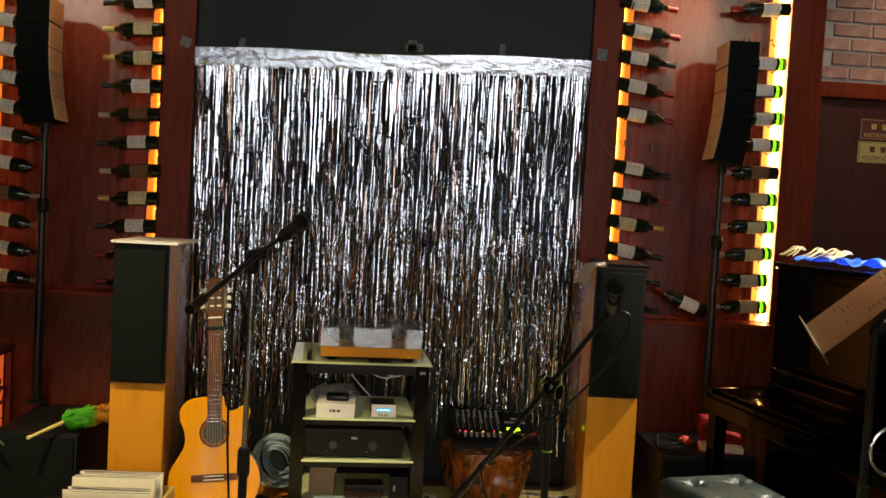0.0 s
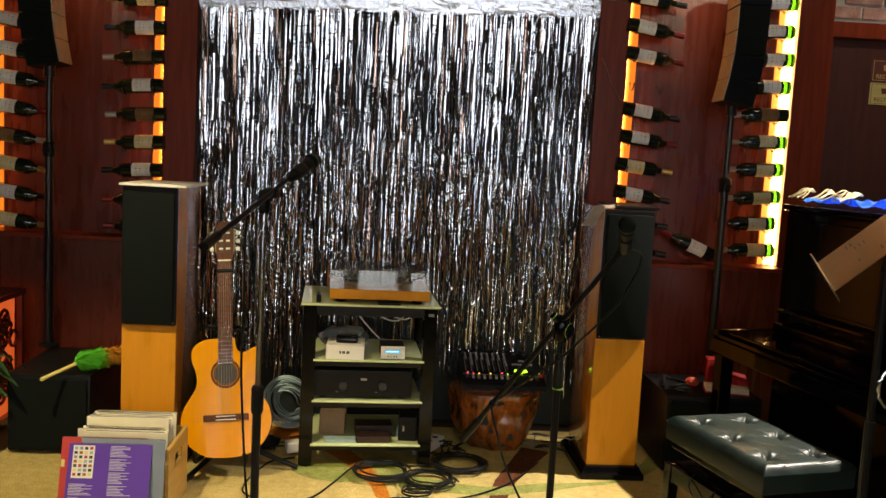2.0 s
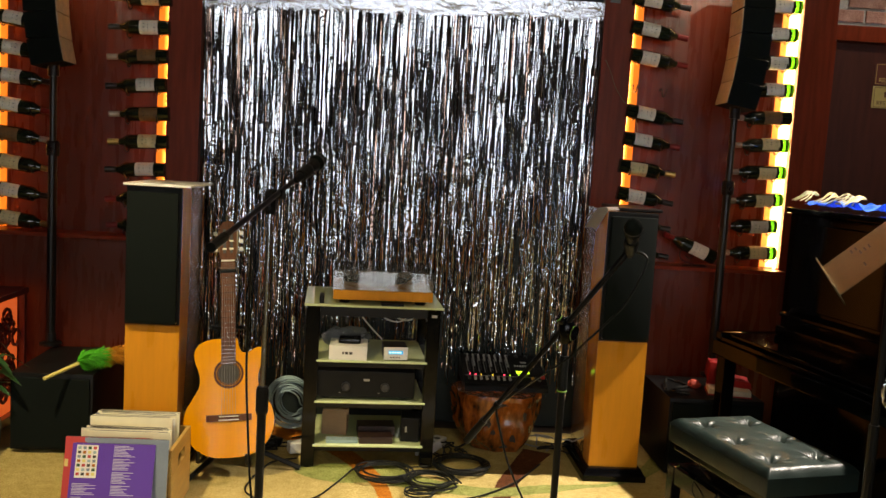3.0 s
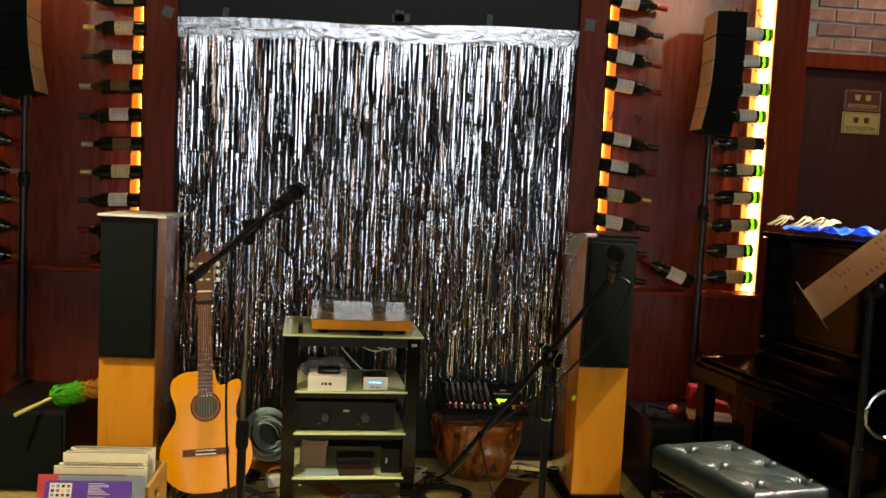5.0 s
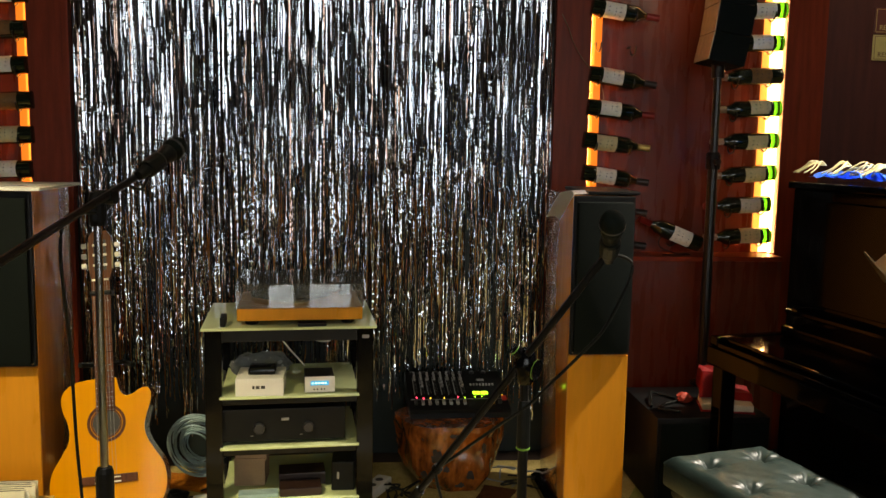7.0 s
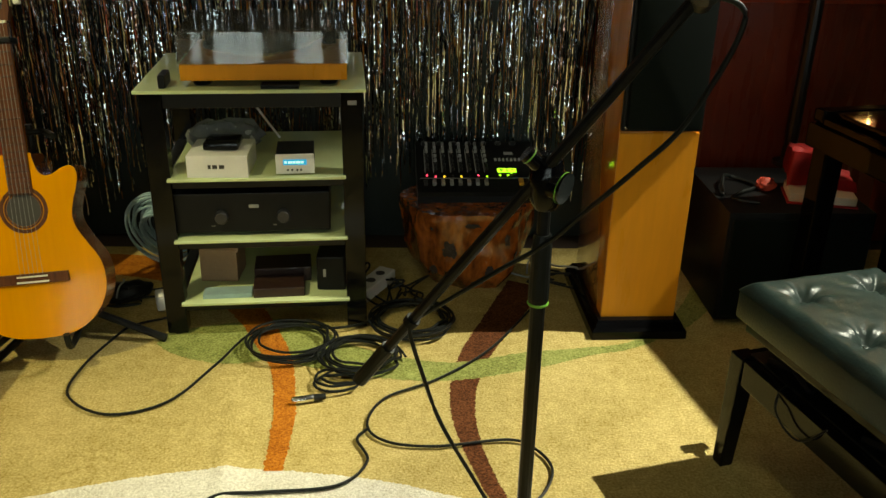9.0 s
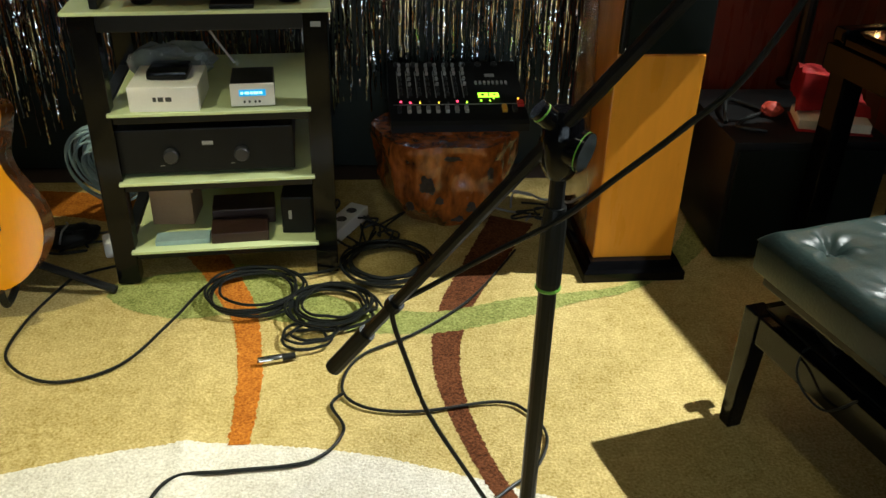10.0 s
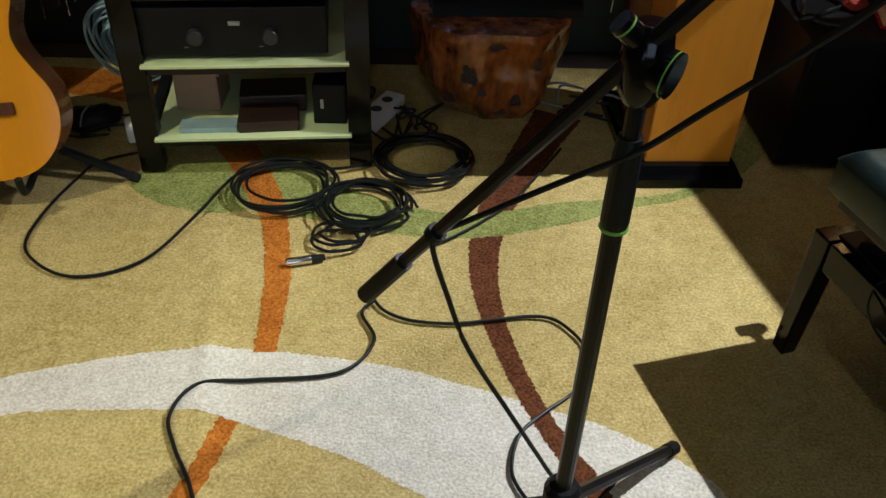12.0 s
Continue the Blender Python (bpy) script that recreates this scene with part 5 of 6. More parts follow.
for k in range(7):
    x0, y0 = q.uniform(0.50, 0.68), q.uniform(3.60, 3.75)
    pts = [(x0, y0, 0.02)]
    for j in range(4):
        pts.append((pts[-1][0] + q.uniform(-0.08, 0.08), pts[-1][1] + q.uniform(-0.01, 0.05), 0.012 + 0.012 * (k % 4) + 0.012 * q.random()))
    cable("tangled_cable", pts, 0.0035, "rubber" if k % 3 else "button", "cable in the tangle between stool and loudspeaker", 6, 6)
for k in range(6):
    x0, y0 = q.uniform(-0.85, -0.66), q.uniform(3.5, 3.6)
    pts = [(x0, y0, 0.02)]
    for j in range(4):
        pts.append((pts[-1][0] + q.uniform(-0.08, 0.09), pts[-1][1] + q.uniform(-0.03, 0.05), 0.012 + 0.012 * (k % 4) + 0.015 * q.random()))
    cable("tangled_cable", pts, 0.0035, "rubber", "black cable in the tangle behind the guitar", 6, 6)
pts = []
for i in range(14 * 15):
    t = 2 * math.pi * i / 14
    k = i // 14
    pts.append((-0.705 + (0.110 - 0.013 * (k % 5)) * math.cos(t) + 0.01 * math.sin(k), 3.77 + 0.045 * ((k % 4) - 1.5) * 0.5 - 0.05 * math.sin(t), 0.172 + (0.137 - 0.015 * (k % 5)) * math.sin(t)))
cable("coiled_blue_cable", pts, 0.0036, "bluecable", "thick pale blue cable coiled upright behind the guitar", 3, 8)
psu = thing("power_strip", pose(-0.02, 3.62, 0.012, 0, 0, 62), "white power strip with plugs behind the rack", "power strip")
part("body", box((-0.11, -0.03, 0), (0.11, 0.03, 0.042), 0.005), "white", psu)
for x in (-0.06, 0.0, 0.06):
    part("socket", lathe([(0.016, 0.042), (0.016, 0.0428)], 14, pose(x, 0, 0)), "ink", psu)
psu2 = thing("adapter_plug", pose(-0.64, 3.52, 0.012, 0, 0, 20), "white plug adapter on the floor behind the guitar", "adapter")
part("body", box((-0.04, -0.03, 0), (0.04, 0.03, 0.05), 0.008), "white", psu2)

# ---- piano ----
U, V = Vector((0.19, -0.982, 0)).normalized(), Vector((0.982, 0.19, 0)).normalized()
PM = Matrix(((U.x, V.x, 0, 1.185), (U.y, V.y, 0, 3.36), (0, 0, 1, 0), (0, 0, 0, 1)))
piano = thing("upright_piano", PM, "glossy black upright piano with a blue cloth on top", "piano")
PL = 1.48
part("case", box((0.0, 0.33, 0.03), (PL, 0.60, 1.235), 0.006), "pianoblack", piano)
part("top_lid", box((-0.012, 0.312, 1.236), (PL + 0.012, 0.612, 1.262), 0.005), "pianoblack", piano)
part("upper_panel", box((0.05, 0.318, 0.83), (PL - 0.05, 0.329, 1.20), 0.004), "pianoblack", piano)
part("lower_panel", box((0.05, 0.318, 0.10), (PL - 0.05, 0.329, 0.58), 0.004), "pianoblack", piano)
part("key_bed", box((0.0, 0.0, 0.60), (PL, 0.328, 0.665), 0.006), "pianoblack", piano)
for x in (0.0, PL - 0.045):
    part("key_cheek", box((x, 0.01, 0.666), (x + 0.045, 0.317, 0.705), 0.010), "pianoblack", piano)
    part("front_leg", box((x + 0.0, 0.03, 0.05), (x + 0.06, 0.09, 0.599), 0.006), "pianoblack", piano)
    part("leg_toe", box((x - 0.003, 0.0, 0.0), (x + 0.063, 0.328, 0.049), 0.008), "pianoblack", piano)
part("key_lid", box((0.047, 0.04, 0.684), (PL - 0.047, 0.316, 0.702), 0.006), "pianoblack", piano, "closed glossy key lid")
part("key_slip", box((0.047, 0.012, 0.666), (PL - 0.047, 0.030, 0.684), 0.003), "pianoblack", piano)
part("fall_rail", box((0.06, 0.262, 0.703), (PL - 0.06, 0.316, 0.745), 0.010), "pianoblack", piano)
part("music_ledge", box((0.06, 0.275, 0.785), (PL - 0.06, 0.316, 0.805), 0.008), "pianoblack", piano)

cl = thing("blue_cloth", PM @ pose(0.0, 0.455, 1.263), "crumpled blue satin cloth draped on the piano's top", "cloth")
bm = bmesh.new()
gx, gy = 60, 22
grid = []
for i in range(gx + 1):
    row = []
    for j in range(gy + 1):
        x, y = 0.02 + 1.2 * i / gx, -0.08 + 0.21 * j / gy
        x += 0.03 * noise.noise((i * 0.3, j * 0.3, 3))
        y += 0.05 * noise.noise((x * 5, j * 0.1, 8))
        h = 0.008 + 0.075 * abs(noise.noise((x * 7, y * 9, 1))) + 0.030 * abs(noise.noise((x * 18, y * 18, 5)))
        row.append(bm.verts.new((x, y, max(0.002, h))))
    grid.append(row)
for a, b in zip(grid, grid[1:]):
    for j in range(gy):
        bm.faces.new((a[j], a[j + 1], b[j + 1], b[j]))
bmesh.ops.solidify(bm, geom=bm.faces[:], thickness=0.003)
part("satin", bm, "blue", cl, "", True)
q = random.Random(3)
for c in (0.0, 0.13, 0.24, 0.30):
    bm = bmesh.new()
    for k in range(6):
        a = q.uniform(-0.030, 0.030)
        p = [(c + a * 0.3, 0.0, 0.058), (c + a * 0.7, -0.03 + q.uniform(-0.01, 0.01), 0.066 + q.uniform(-0.008, 0.010)), (c + a * 1.2, -0.06 + q.uniform(-0.01, 0.01), 0.050), (c + a * 1.5 - 0.01, -0.085 + q.uniform(-0.012, 0.008), 0.030)]
        add_tube(bm, smooth_path(p, 4), 0.0030, 5)
    part("tassel", bm, "yellowcloth", cl, "cream tassel")

# ---- piano bench ----
BX, BYV = Vector((0.345, 0.09, 0)).normalized(), Vector((-0.09, 0.345, 0)).normalized()
BM = Matrix(((BX.x, BYV.x, 0, 0.969), (BX.y, BYV.y, 0, 2.223), (0, 0, 1, 0), (0, 0, 0, 1)))
bench = thing("piano_bench", BM, "black tufted leather piano bench with a metal frame", "bench")
BW2, BD2 = 0.36, 0.57
bm = bmesh.new()
gx, gy = 84, 126
tufts = [(0.09 + 0.18 * a, 0.10 + 0.185 * b) for a in range(2) for b in range(3)]
grid = []
for i in range(gx + 1):
    row = []
    for j in range(gy + 1):
        x, y = BW2 * i / gx, BD2 * j / gy
        e = min(x, BW2 - x, y, BD2 - y)
        z = 0.478 - 0.028 * max(0, 1 - e / 0.035) ** 2
        for tx, ty in tufts:
            d = math.hypot(x - tx, y - ty)
            z -= 0.024 * math.exp(-(d / 0.022) ** 2) + 0.006 * math.exp(-(d / 0.06) ** 2)
            th = math.atan2(y - ty, x - tx)
            z += (0.0030 * math.sin(5 * th + tx * 50) + 0.0016 * math.sin(11 * th + ty * 70)) * math.exp(-((d - 0.032) / 0.026) ** 2)
        z += 0.0015 * noise.noise((x * 30, y * 30, 0))
        row.append(bm.verts.new((x, y, z)))
    grid.append(row)
for a, b in zip(grid, grid[1:]):
    for j in range(gy):
        bm.faces.new((a[j], b[j], b[j + 1], a[j + 1]))
part("seat_top", bm, "leather", bench, "tufted black leather seat", True)
part("seat_band", box((0.001, 0.001, 0.385), (BW2 - 0.001, BD2 - 0.001, 0.451), 0.008), "leather", bench, "", True)
for x, y in tufts:
    part("tuft_button", lathe([(0.009, 0), (0.011, 0.003), (0.006, 0.007), (0.001, 0.008)], 12, pose(x, y, 0.4475)), "leather", bench, "", True)
part("seat_frame", box((0.02, 0.02, 0.355), (BW2 - 0.02, BD2 - 0.02, 0.3845), 0.004), "blackgloss", bench)
for x in (0.005, BW2 - 0.05):
    for y in (0.005, BD2 - 0.05):
        bm = bmesh.new()
        add_box(bm, (x, y, 0.0), (x + 0.045, y + 0.045, 0.30), 0.004)
        for v in bm.verts:
            if v.co.z < 0.15:
                v.co.x += (0.008 if v.co.x > x + 0.02 and x < 0.1 else 0) * -1.4 + (0.011 if v.co.x < x + 0.02 and x > 0.1 else 0)
                v.co.y += (-0.011 if v.co.y > y + 0.02 and y < 0.1 else 0) + (0.011 if v.co.y < y + 0.02 and y > 0.1 else 0)
        part("leg", bm, "blackgloss", bench)
for y in (0.008, BD2 - 0.04):
    part("side_rail", box((0.051, y, 0.235), (BW2 - 0.051, y + 0.03, 0.298), 0.003), "blackgloss", bench)
for x in (0.008, BW2 - 0.04):
    part("long_rail", box((x, 0.051, 0.235), (x + 0.03, BD2 - 0.051, 0.298), 0.003), "blackgloss", bench)
part("lift_frame", box((0.035, 0.035, 0.2985), (BW2 - 0.035, BD2 - 0.035, 0.304), 0.002), "blackpaint", bench)
for x in (0.052, BW2 - 0.064):
    for y0, y1 in ((0.07, 0.20), (0.20, 0.07), (0.36, 0.49), (0.49, 0.36)):
        part("scissor_arm", tube([(x + (0.006 if y1 > y0 else 0), y0, 0.308), (x + (0.006 if y1 > y0 else 0), y1, 0.352)], 0.0085, 6), "blackpaint", bench)
    for y in (0.135, 0.425):
        part("pivot_bolt", lathe([(0.008, 0), (0.008, 0.010), (0.005, 0.013)], 8, pose(x + 0.012, y, 0.330, 0, 90)), "steel", bench)
for y in (0.135, 0.425):
    part("cross_rod", tube([(0.055, y, 0.330), (BW2 - 0.055, y, 0.330)], 0.006, 8), "blackpaint", bench)
part("height_rod", tube([(0.5 * BW2, 0.02, 0.330), (0.5 * BW2, BD2 + 0.012, 0.330)], 0.008, 8), "steel", bench)
for y, turn in ((BD2 + 0.004, -90), (-0.004, 90)):
    part("height_knob", lathe([(0.010, 0), (0.012, 0.014), (0.026, 0.016), (0.028, 0.022), (0.028, 0.036), (0.022, 0.042)], 16, pose(0.5 * BW2, y, 0.330, turn)), "black", bench, "", True)
cable("loose_cord", [tuple(BM @ Vector(p)) for p in ((0.06, 0.40, 0.302), (0.02, 0.40, 0.30), (-0.006, 0.38, 0.27), (-0.008, 0.34, 0.245), (-0.006, 0.29, 0.25), (0.01, 0.25, 0.302))], 0.0024, "rubber", "thin black cord hanging from the piano bench")

# ---- music stand ----
ms = thing("music_stand", pose(1.17, 2.02, 0), "black music stand with a tilted brass-coloured perforated desk", "music stand")
A = Vector((0.938 - 1.17, 1.85 - 2.02, 1.093))
Bv = Vector((0.999 - 1.17, 2.08 - 2.02, 1.142))
Lv = Vector((0.40, 0.02, 0.315))
Wv = Bv - A
nrm = Lv.cross(Wv).normalized()
DM = Matrix(((Lv.normalized().x, Wv.normalized().x, nrm.x, A.x), (Lv.normalized().y, Wv.normalized().y, nrm.y, A.y), (Lv.normalized().z, Wv.normalized().z, nrm.z, A.z), (0, 0, 0, 1)))
wl_, ll_ = Wv.length, Lv.length
desk = part("desk_plate", box((0, 0, 0), (ll_, wl_, 0.002), 0.0005, DM), "gold", ms, "brass-coloured perforated metal desk")
ticks = [(0.17 + 0.0165 * i, y) for y in (0.045, 0.115, 0.185) for i in range(20) if (y < 0.1 or i % 9 != 4) and (i > 3 or y < 0.05)] + [(0.11, 0.15), (0.125, 0.15), (0.14, 0.15), (0.10, 0.06), (0.09, 0.19), (0.105, 0.19)]
for x, y in ticks:
    if x < ll_ - 0.02 and y < wl_ - 0.03:
        for z in (0.0018, -0.0008):
            part("slot", box((x, y, z), (x + 0.0055, y + 0.026, z + 0.001), 0, DM), "ink", desk)
part("desk_lip", box((-0.004, 0, -0.03), (0.0, wl_, 0.035), 0.001, DM), "gold", ms)
part("pole", tube([(0.0, 0, 0.10), (0.0, 0, 1.15)], 0.011, 10), "blackpaint", ms)
part("pole_lower", tube([(0.0, 0, 0.04), (0.0, 0, 0.7)], 0.0145, 10), "blackpaint", ms)
part("tilt_head", tube([(0.0, 0, 1.13), (0.02, 0.0, 1.24)], 0.018, 10), "black", ms)
part("tilt_knob", lathe([(0.02, 0), (0.022, 0.02), (0.012, 0.03)], 12, pose(0, -0.01, 1.16, 90)), "black", ms)
for k in range(3):
    a = radians(20 + 120 * k)
    part("stand_leg", tube([(0, 0, 0.18), (0.24 * math.cos(a), 0.24 * math.sin(a), 0.012)], 0.008), "blackpaint", ms)

part("chrome_hoop", tube([(0.062 + 0.060 * math.cos(2 * math.pi * k / 28), -0.02, 0.805 + 0.068 * math.sin(2 * math.pi * k / 28)) for k in range(29)], 0.0055, 8), "steel", ms, "chromed hoop", True)
cable("tinsel_strand", [(0.770, 4.070, 1.93), (0.800, 4.066, 1.87), (0.830, 4.070, 1.80), (0.872, 4.064, 1.735), (0.915, 4.066, 1.69), (0.955, 4.060, 1.62), (0.962, 4.066, 1.55)], 0.0014, "gold", "thin gold tinsel strand hanging on the pillar", 8, 5)

# ---- record crate ----
CXM, CY0 = -1.195, 2.765
cr = thing("record_crate", pose(CXM, CY0, 0, 0, 0, 1), "pine crate full of vinyl records", "crate")
cw, cd, ch = 0.372, 0.30, 0.265
part("crate_floor", box((-cw / 2, 0, 0.004), (cw / 2, cd, 0.016)), "crate", cr)
for s in (-1, 1):
    x0, x1 = sorted((s * cw / 2, s * (cw / 2 - 0.014)))
    bm = bmesh.new()
    for lo, hi in (((x0, 0, 0.017), (x1, cd, 0.17)), ((x0, 0, 0.171), (x1, cd * 0.33, 0.215)), ((x0, cd * 0.67, 0.171), (x1, cd, 0.215)), ((x0, 0, 0.216), (x1, cd, ch))):
        add_box(bm, lo, hi, 0.002)
    part("side_board", bm, "crate", cr, "pine side board with a hand slot")
part("end_board", box((-cw / 2 + 0.0145, 0.0, 0.017), (cw / 2 - 0.0145, 0.014, 0.20), 0.002), "crate", cr)
part("end_board", box((-cw / 2 + 0.0145, cd - 0.014, 0.017), (cw / 2 - 0.0145, cd, ch), 0.002), "crate", cr)
q = random.Random(12)


def sleeve(x, y, lean, colour, size=0.315, turn=0.0, bottom=0.018, label="record sleeve"):
    r = thing("record_sleeve", pose(x, y, bottom, -lean, 0, 1 + turn), label, "record sleeve", "records in the crate")
    part("card_sleeve", box((-size / 2, 0, 0), (size / 2, 0.004, size), 0.001), colour, r)
    part("disc_edge", box((-size / 2 + 0.01, 0.0012, size - 0.002), (size / 2 - 0.01, 0.0028, size + 0.0015)), "ink", r)
    return r


rear = ["paper", "creamcard", "creamcard", "creamcard", "greycard", "creamcard", "creamcard", "label", "creamcard", "creamcard", "creamcard", "creamcard", "greycard", "creamcard", "creamcard", "creamcard", "creamcard"]
for k, c in enumerate(rear):
    y = CY0 + 0.255 - 0.0085 * k - (0.055 if k > 9 else 0)
    sleeve(CXM - 0.008 + q.uniform(-0.012, 0.012) + (0.0 if k < 10 else 0.008), y, 1.5 - 0.2 * k, c, 0.306, q.uniform(-1.2, 1.2), 0.018 + q.uniform(-0.001, 0.006) - (0.012 if k > 9 else 0), "pale printed record sleeve standing in the crate")
sleeve(CXM + 0.028, CY0 - 0.058, 9, "greycard", 0.300, 0, 0.012, "blue-grey record sleeve leaning on the crate's front")
rs = sleeve(CXM - 0.035, CY0 - 0.078, 13, "redcard", 0.306, 1, 0.012, "red record sleeve leaning on the crate's front")
part("yellow_sticker", box((-0.150, -0.002, 0.20), (-0.138, -0.0004, 0.226)), "yellow", rs)
pu = sleeve(CXM - 0.012, CY0 - 0.105, 17, "purple", 0.292, 1, 0.012, "purple record sleeve with a cover grid and track list")
gr = part("cover_grid", box((-0.13, -0.0015, 0.17), (-0.055, -0.0003, 0.285)), "white", pu, "white grid of tiny covers")
cols = ["redcard", "greycard", "yellow", "ink", "leaf", "bluecable", "orange"]
for i in range(4):
    for j in range(7):
        part("tiny_cover", box((-0.125 + 0.0178 * i, -0.0028, 0.178 + 0.0153 * j), (-0.125 + 0.0178 * i + 0.011, -0.0015, 0.178 + 0.0153 * j + 0.010)), cols[(i * 3 + j * 2) % 7], gr)
for col, (x0, z1, nrow) in enumerate(((0.0, 0.285, 34), (-0.135, 0.15, 26))):
    for k in range(nrow):
        if k % 9 == 8:
            continue
        w = q.uniform(0.035, 0.085)
        part("print_bar", box((x0, -0.0012, z1 - 0.0052 * k - 0.0022), (x0 + w, -0.0003, z1 - 0.0052 * k)), "lilac", pu)

# ---- feather duster, lantern, plant ----
fd = thing("feather_duster", pose(-1.60, 3.40, 0.360), "green and orange feather duster lying on the subwoofer", "duster")
part("handle", tube([(-0.075, -0.13, 0.012), (0.01, 0.02, 0.045)], 0.0085, 10), "yellow", fd, "yellow plastic handle")
q = random.Random(21)
for mat_name, c0, c1, n, spread in (("featherg", 0.05, 0.175, 1200, 0.075), ("feathero", 0.15, 0.29, 950, 0.066), ("featherr", 0.25, 0.33, 380, 0.05)):
    bm = bmesh.new()
    for k in range(n):
        f = q.uniform(c0, c1)
        base = Vector((f * 0.52 - 0.02, f * 0.72 - 0.02, 0.058))
        a = q.uniform(0, 2 * math.pi)
        d = Vector((0.42, 0.45, 0)) + Vector((-0.75 * math.sin(a), 0.6 * math.sin(a), 0.85 * math.cos(a))) * q.uniform(0.4, 1.0)
        d = d.normalized() * spread * q.uniform(0.6, 1.05)
        s = d.cross(Vector((q.uniform(-1, 1), q.uniform(-1, 1), 1))).normalized() * 0.0035
        p0, p1, p2 = base, base + d * 0.6, base + d + Vector((0, 0, -0.012))
        for p in (p1, p2):
            p.z = max(0.002, p.z)
        vs = [bm.verts.new(p0 - s * 0.4), bm.verts.new(p0 + s * 0.4), bm.verts.new(p1 + s), bm.verts.new(p1 - s), bm.verts.new(p2)]
        bm.faces.new((vs[0], vs[1], vs[2], vs[3]))
        bm.faces.new((vs[3], vs[2], vs[4]))
    part("feather_tuft", bm, mat_name, fd, {"featherg": "bright green feathers", "feathero": "orange feathers", "featherr": "dull red feathers"}[mat_name])

ln = thing("lantern_box", pose(-2.19, 3.70, 0), "dark red fretwork lantern box glowing orange inside", "lantern")
lw, lh = 0.17, 0.62
for sx in (-1, 1):
    for sy in (-1, 1):
        part("corner_post", box((sx * lw - 0.013, sy * lw - 0.013, 0.0), (sx * lw + 0.013, sy * lw + 0.013, lh), 0.002), "lacquer", ln)
part("base", box((-lw - 0.01, -lw - 0.01, 0.02), (lw + 0.01, lw + 0.01, 0.06), 0.003), "lacquer", ln)
part("roof", box((-lw - 0.02, -lw - 0.02, lh), (lw + 0.02, lw + 0.02, lh + 0.03), 0.005), "lacquer", ln)
part("paper_core", box((-lw + 0.02, -lw + 0.02, 0.062), (lw - 0.02, lw - 0.02, lh - 0.002)), "led_lantern", ln, "glowing red-orange paper core")
q = random.Random(31)
for face in range(4):
    turn = pose(0, 0, 0, 0, 0, 90 * face)
    for k in range(34):
        x, z, r = q.uniform(-0.12, 0.12), q.uniform(0.10, lh - 0.06), q.uniform(0.026, 0.045)
        pts = [turn @ Vector((x + r * math.cos(t), -lw + 0.006, z + r * math.sin(t))) for t in [2 * math.pi * i / 12 for i in range(13)]]
        part("fret_curl", tube(pts, 0.0085, 5), "lacquer", ln)

pt = thing("potted_plant", pose(-1.985, 3.36, 0), "dark leafy potted plant beside the lantern", "plant")
part("pot", lathe([(0.06, 0), (0.085, 0.05), (0.09, 0.13), (0.075, 0.19), (0.08, 0.20), (0.07, 0.205)], 24), "ceramic", pt, "pale glazed pot", True)
q = random.Random(8)
for k in range(26):
    a, reach, rise = q.uniform(0, 6.28), q.uniform(0.10, 0.24), q.uniform(0.08, 0.30)
    bm = bmesh.new()
    spine = smooth_path([(0, 0, 0.19), (reach * 0.4 * math.cos(a), reach * 0.4 * math.sin(a), 0.19 + rise), (reach * math.cos(a), reach * math.sin(a), 0.19 + rise * 0.75)], 6)
    rows = []
    for i, p in enumerate(spine):
        w = 0.022 * math.sin(math.pi * min(1, 0.08 + i / (len(spine) - 1) * 0.92)) + 0.001
        s = Vector((-math.sin(a), math.cos(a), 0)) * w
        rows.append((bm.verts.new(p - s), bm.verts.new(p + Vector((0, 0, -0.004))), bm.verts.new(p + s)))
    for a1, b1 in zip(rows, rows[1:]):
        bm.faces.new((a1[0], a1[1], b1[1], b1[0]))
        bm.faces.new((a1[1], a1[2], b1[2], b1[1]))
    part("leaf", bm, "leaf", pt, "", True)

# things on the far subwoofer
rc = thing("red_cloth", pose(1.345, 3.585, 0.402, 0, 0, -12), "folded red embroidered cloth heaped over a book", "cloth")
bm = bmesh.new()
gx, gy = 40, 26
grid = []
for i in range(gx + 1):
    row = []
    for j in range(gy + 1):
        x, y = -0.085 + 0.20 * i / gx, -0.045 + 0.13 * j / gy
        rise = 0.070 * max(0, min(1, (0.025 - x) / 0.03)) * max(0, min(1, (x + 0.085) / 0.008)) + 0.030
        rise *= max(0.0, min(1.0, (y + 0.047) / 0.022))
        row.append(bm.verts.new((x + 0.008 * noise.noise((x * 20, y * 20, 4)), y + 0.010 * noise.noise((x * 16, y * 10, 6)), max(0.001, rise + 0.022 * abs(noise.noise((x * 16, y * 22, 1))) - 0.2 * max(0.0, x - 0.05) * 0.8))))
    grid.append(row)
for a, b in zip(grid, grid[1:]):
    for j in range(gy):
        bm.faces.new((a[j], b[j], b[j + 1], a[j + 1]))
bmesh.ops.solidify(bm, geom=bm.faces[:], thickness=0.002)
part("cloth", bm, "red", rc, "", True)
po = thing("orange_pouch", pose(1.215, 3.62, 0.371), "small crumpled orange pouch on the subwoofer", "pouch")
bm = bmesh.new()
bmesh.ops.create_icosphere(bm, subdivisions=3, radius=1)
for v in bm.verts:
    v.co = Vector((v.co.x * 0.030, v.co.y * 0.022, max(0, v.co.z * 0.022 + 0.018))) * (1 + 0.25 * noise.noise(v.co * 2.6))
part("pouch", bm, "featherr", po, "", True)
pc = thing("black_pouch", pose(-0.80, 3.585, 0.001, 0, 0, 15), "soft black cloth pouch with a grey strap on the carpet", "pouch")
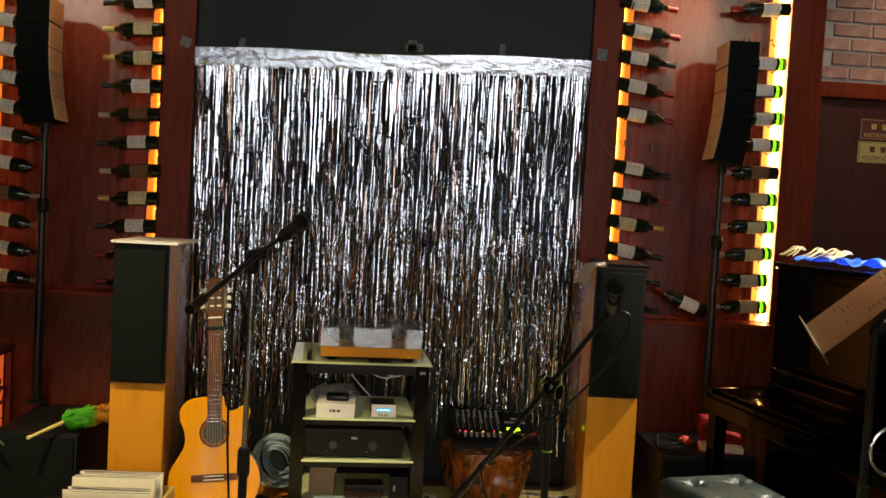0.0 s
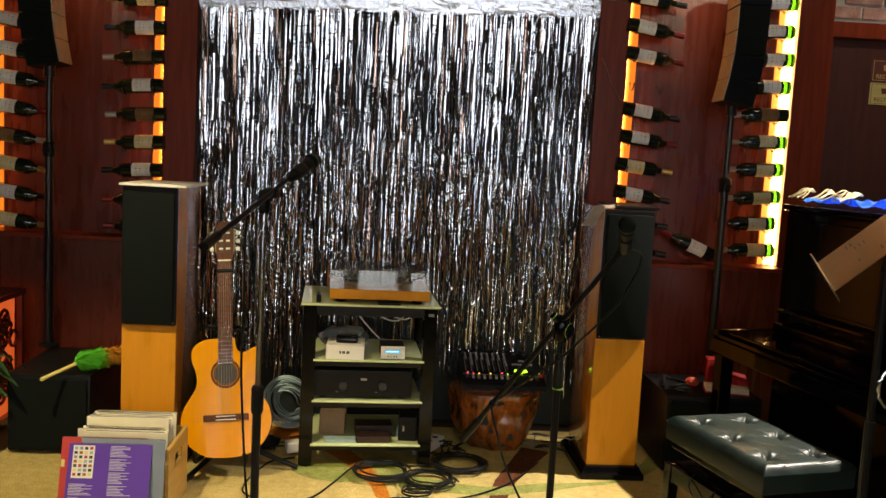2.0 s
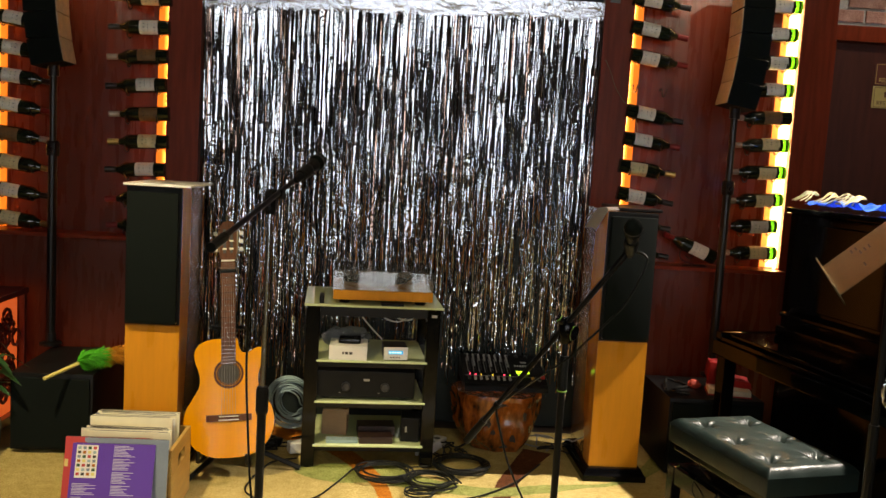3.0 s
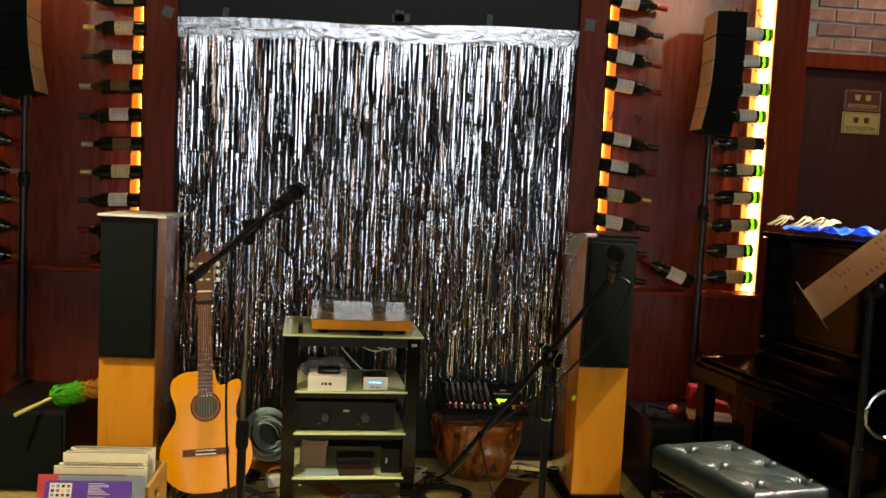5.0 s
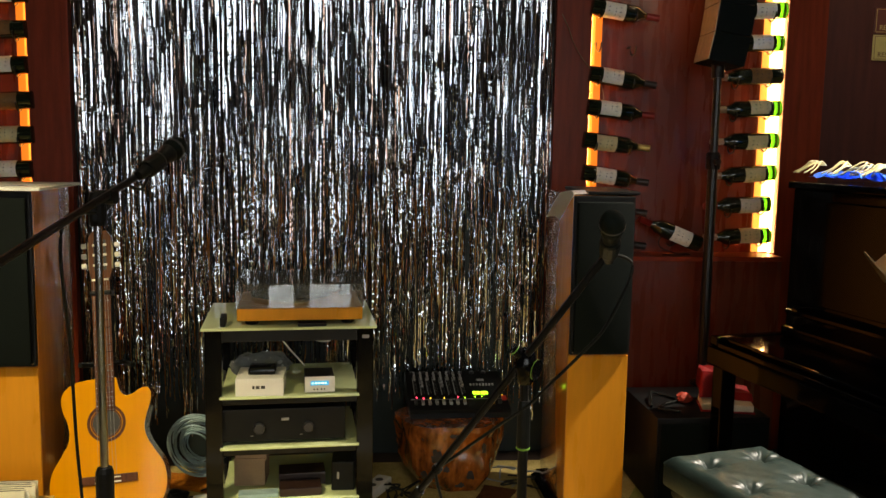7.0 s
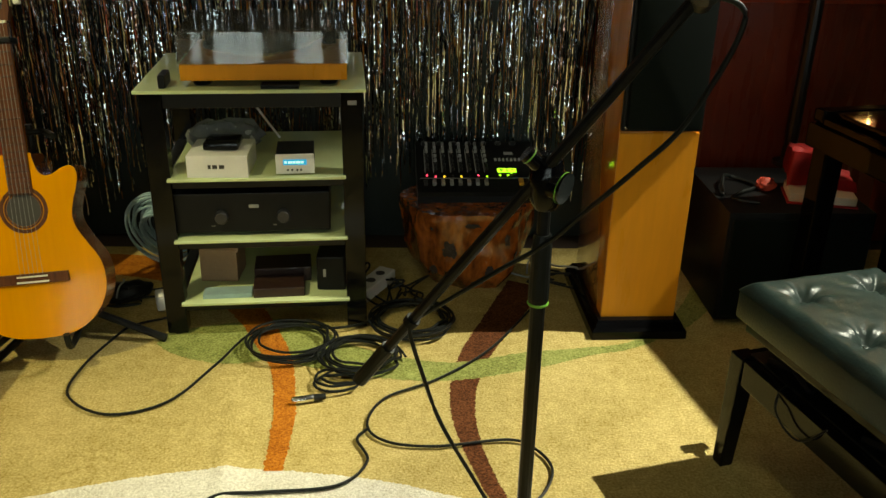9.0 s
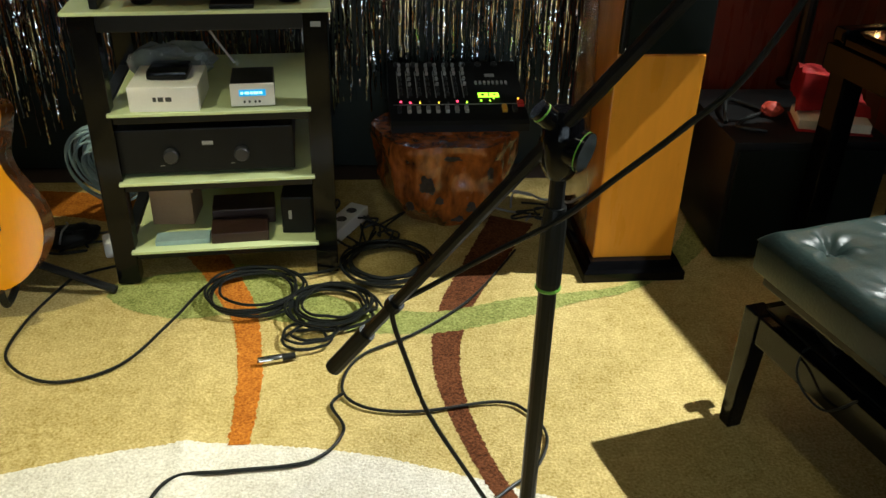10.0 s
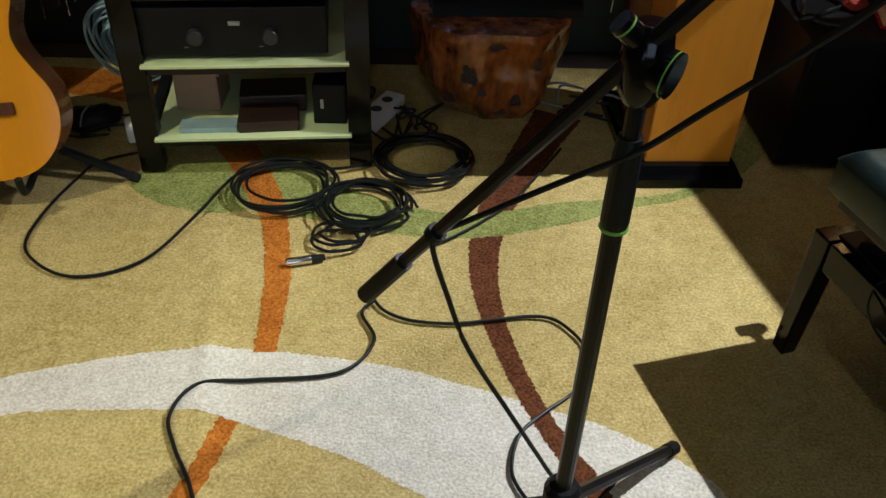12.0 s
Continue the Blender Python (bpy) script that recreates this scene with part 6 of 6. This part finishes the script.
bm = bmesh.new()
bmesh.ops.create_icosphere(bm, subdivisions=3, radius=1)
for v in bm.verts:
    v.co = Vector((v.co.x * 0.085, v.co.y * 0.05, max(0, v.co.z * 0.032 + 0.026))) * (1 + 0.22 * noise.noise(v.co * 2.1))
part("pouch", bm, "black", pc, "", True)
part("strap", tube(smooth_path([(-0.02, -0.05, 0.03), (-0.01, -0.03, 0.058), (0.005, 0.0, 0.064), (0.0, 0.03, 0.056)], 6), 0.003, 6), "button", pc, "thin grey strap")
ob_ = thing("open_book", pose(1.350, 3.545, 0.372, 0, 0, -14), "open cream book with a red cover on the subwoofer", "book")
part("cover", box((-0.10, -0.07, 0), (0.10, 0.07, 0.005), 0.001), "red", ob_)
part("page_block", box((-0.095, -0.066, 0.0055), (0.095, 0.066, 0.032), 0.004), "paper", ob_)
cable("tangled_cable", [(1.06, 3.56, 0.376), (1.09, 3.66, 0.40), (1.14, 3.72, 0.38), (1.19, 3.64, 0.377), (1.12, 3.58, 0.377), (1.08, 3.52, 0.38), (1.15, 3.49, 0.377)], 0.006, "rubber", "black cable lying on the subwoofer")

# ceiling lamps: an unseen fitting added at each lamp of SPOTS
lamp1 = None
for eye, target, watts, size, tint in SPOTS:
    m = pose(eye[0], eye[1], CEIL)
    if lamp1 is None:
        lamp1 = thing("ceiling_spotlight", m, "round recessed ceiling spotlight, out of view, added at a lamp", "spotlight", "ceiling spotlights")
        bm = bmesh.new()
        a = [[bm.verts.new((r * math.cos(2 * math.pi * k / 24), r * math.sin(2 * math.pi * k / 24), z)) for k in range(24)] for r, z in ((0.06, -0.001), (0.06, -0.012), (0.045, -0.014), (0.043, -0.004))]
        for u, v in zip(a, a[1:]):
            for k in range(24):
                bm.faces.new((u[k], u[(k + 1) % 24], v[(k + 1) % 24], v[k]))
        part("trim_ring", bm, "steel", lamp1)
        part("lens", lathe([(0.042, -0.004), (0.042, -0.002)], 24), "bulb", lamp1)
    else:
        copy_thing(lamp1, m)

# ---- bricks above the restroom door ----
bw, bh, gap = 0.20, 0.062, 0.014
brick_mesh = link_mesh("brick", box((0, -0.012, 0), (bw, 0.0, bh), 0.004), "brick")
brick_mesh.parent = bpy.data.objects["wall_brick"]
brick_mesh.matrix_local = pose(1.97, BW + 0.012, 2.232)
q = random.Random(2)
for r in range(9):
    for c in range(13):
        if r == 0 and c == 0:
            continue
        x, z = 1.97 + c * (bw + gap) - (r % 2) * 0.10, 2.232 + r * (bh + gap)
        if x < 1.958 or z + bh > CEIL:
            continue
        b = brick_mesh.copy()
        scene.collection.objects.link(b)
        b.matrix_local = pose(x, BW + 0.012 + q.uniform(-0.003, 0.002), z, 0, q.uniform(-0.6, 0.6), 0)
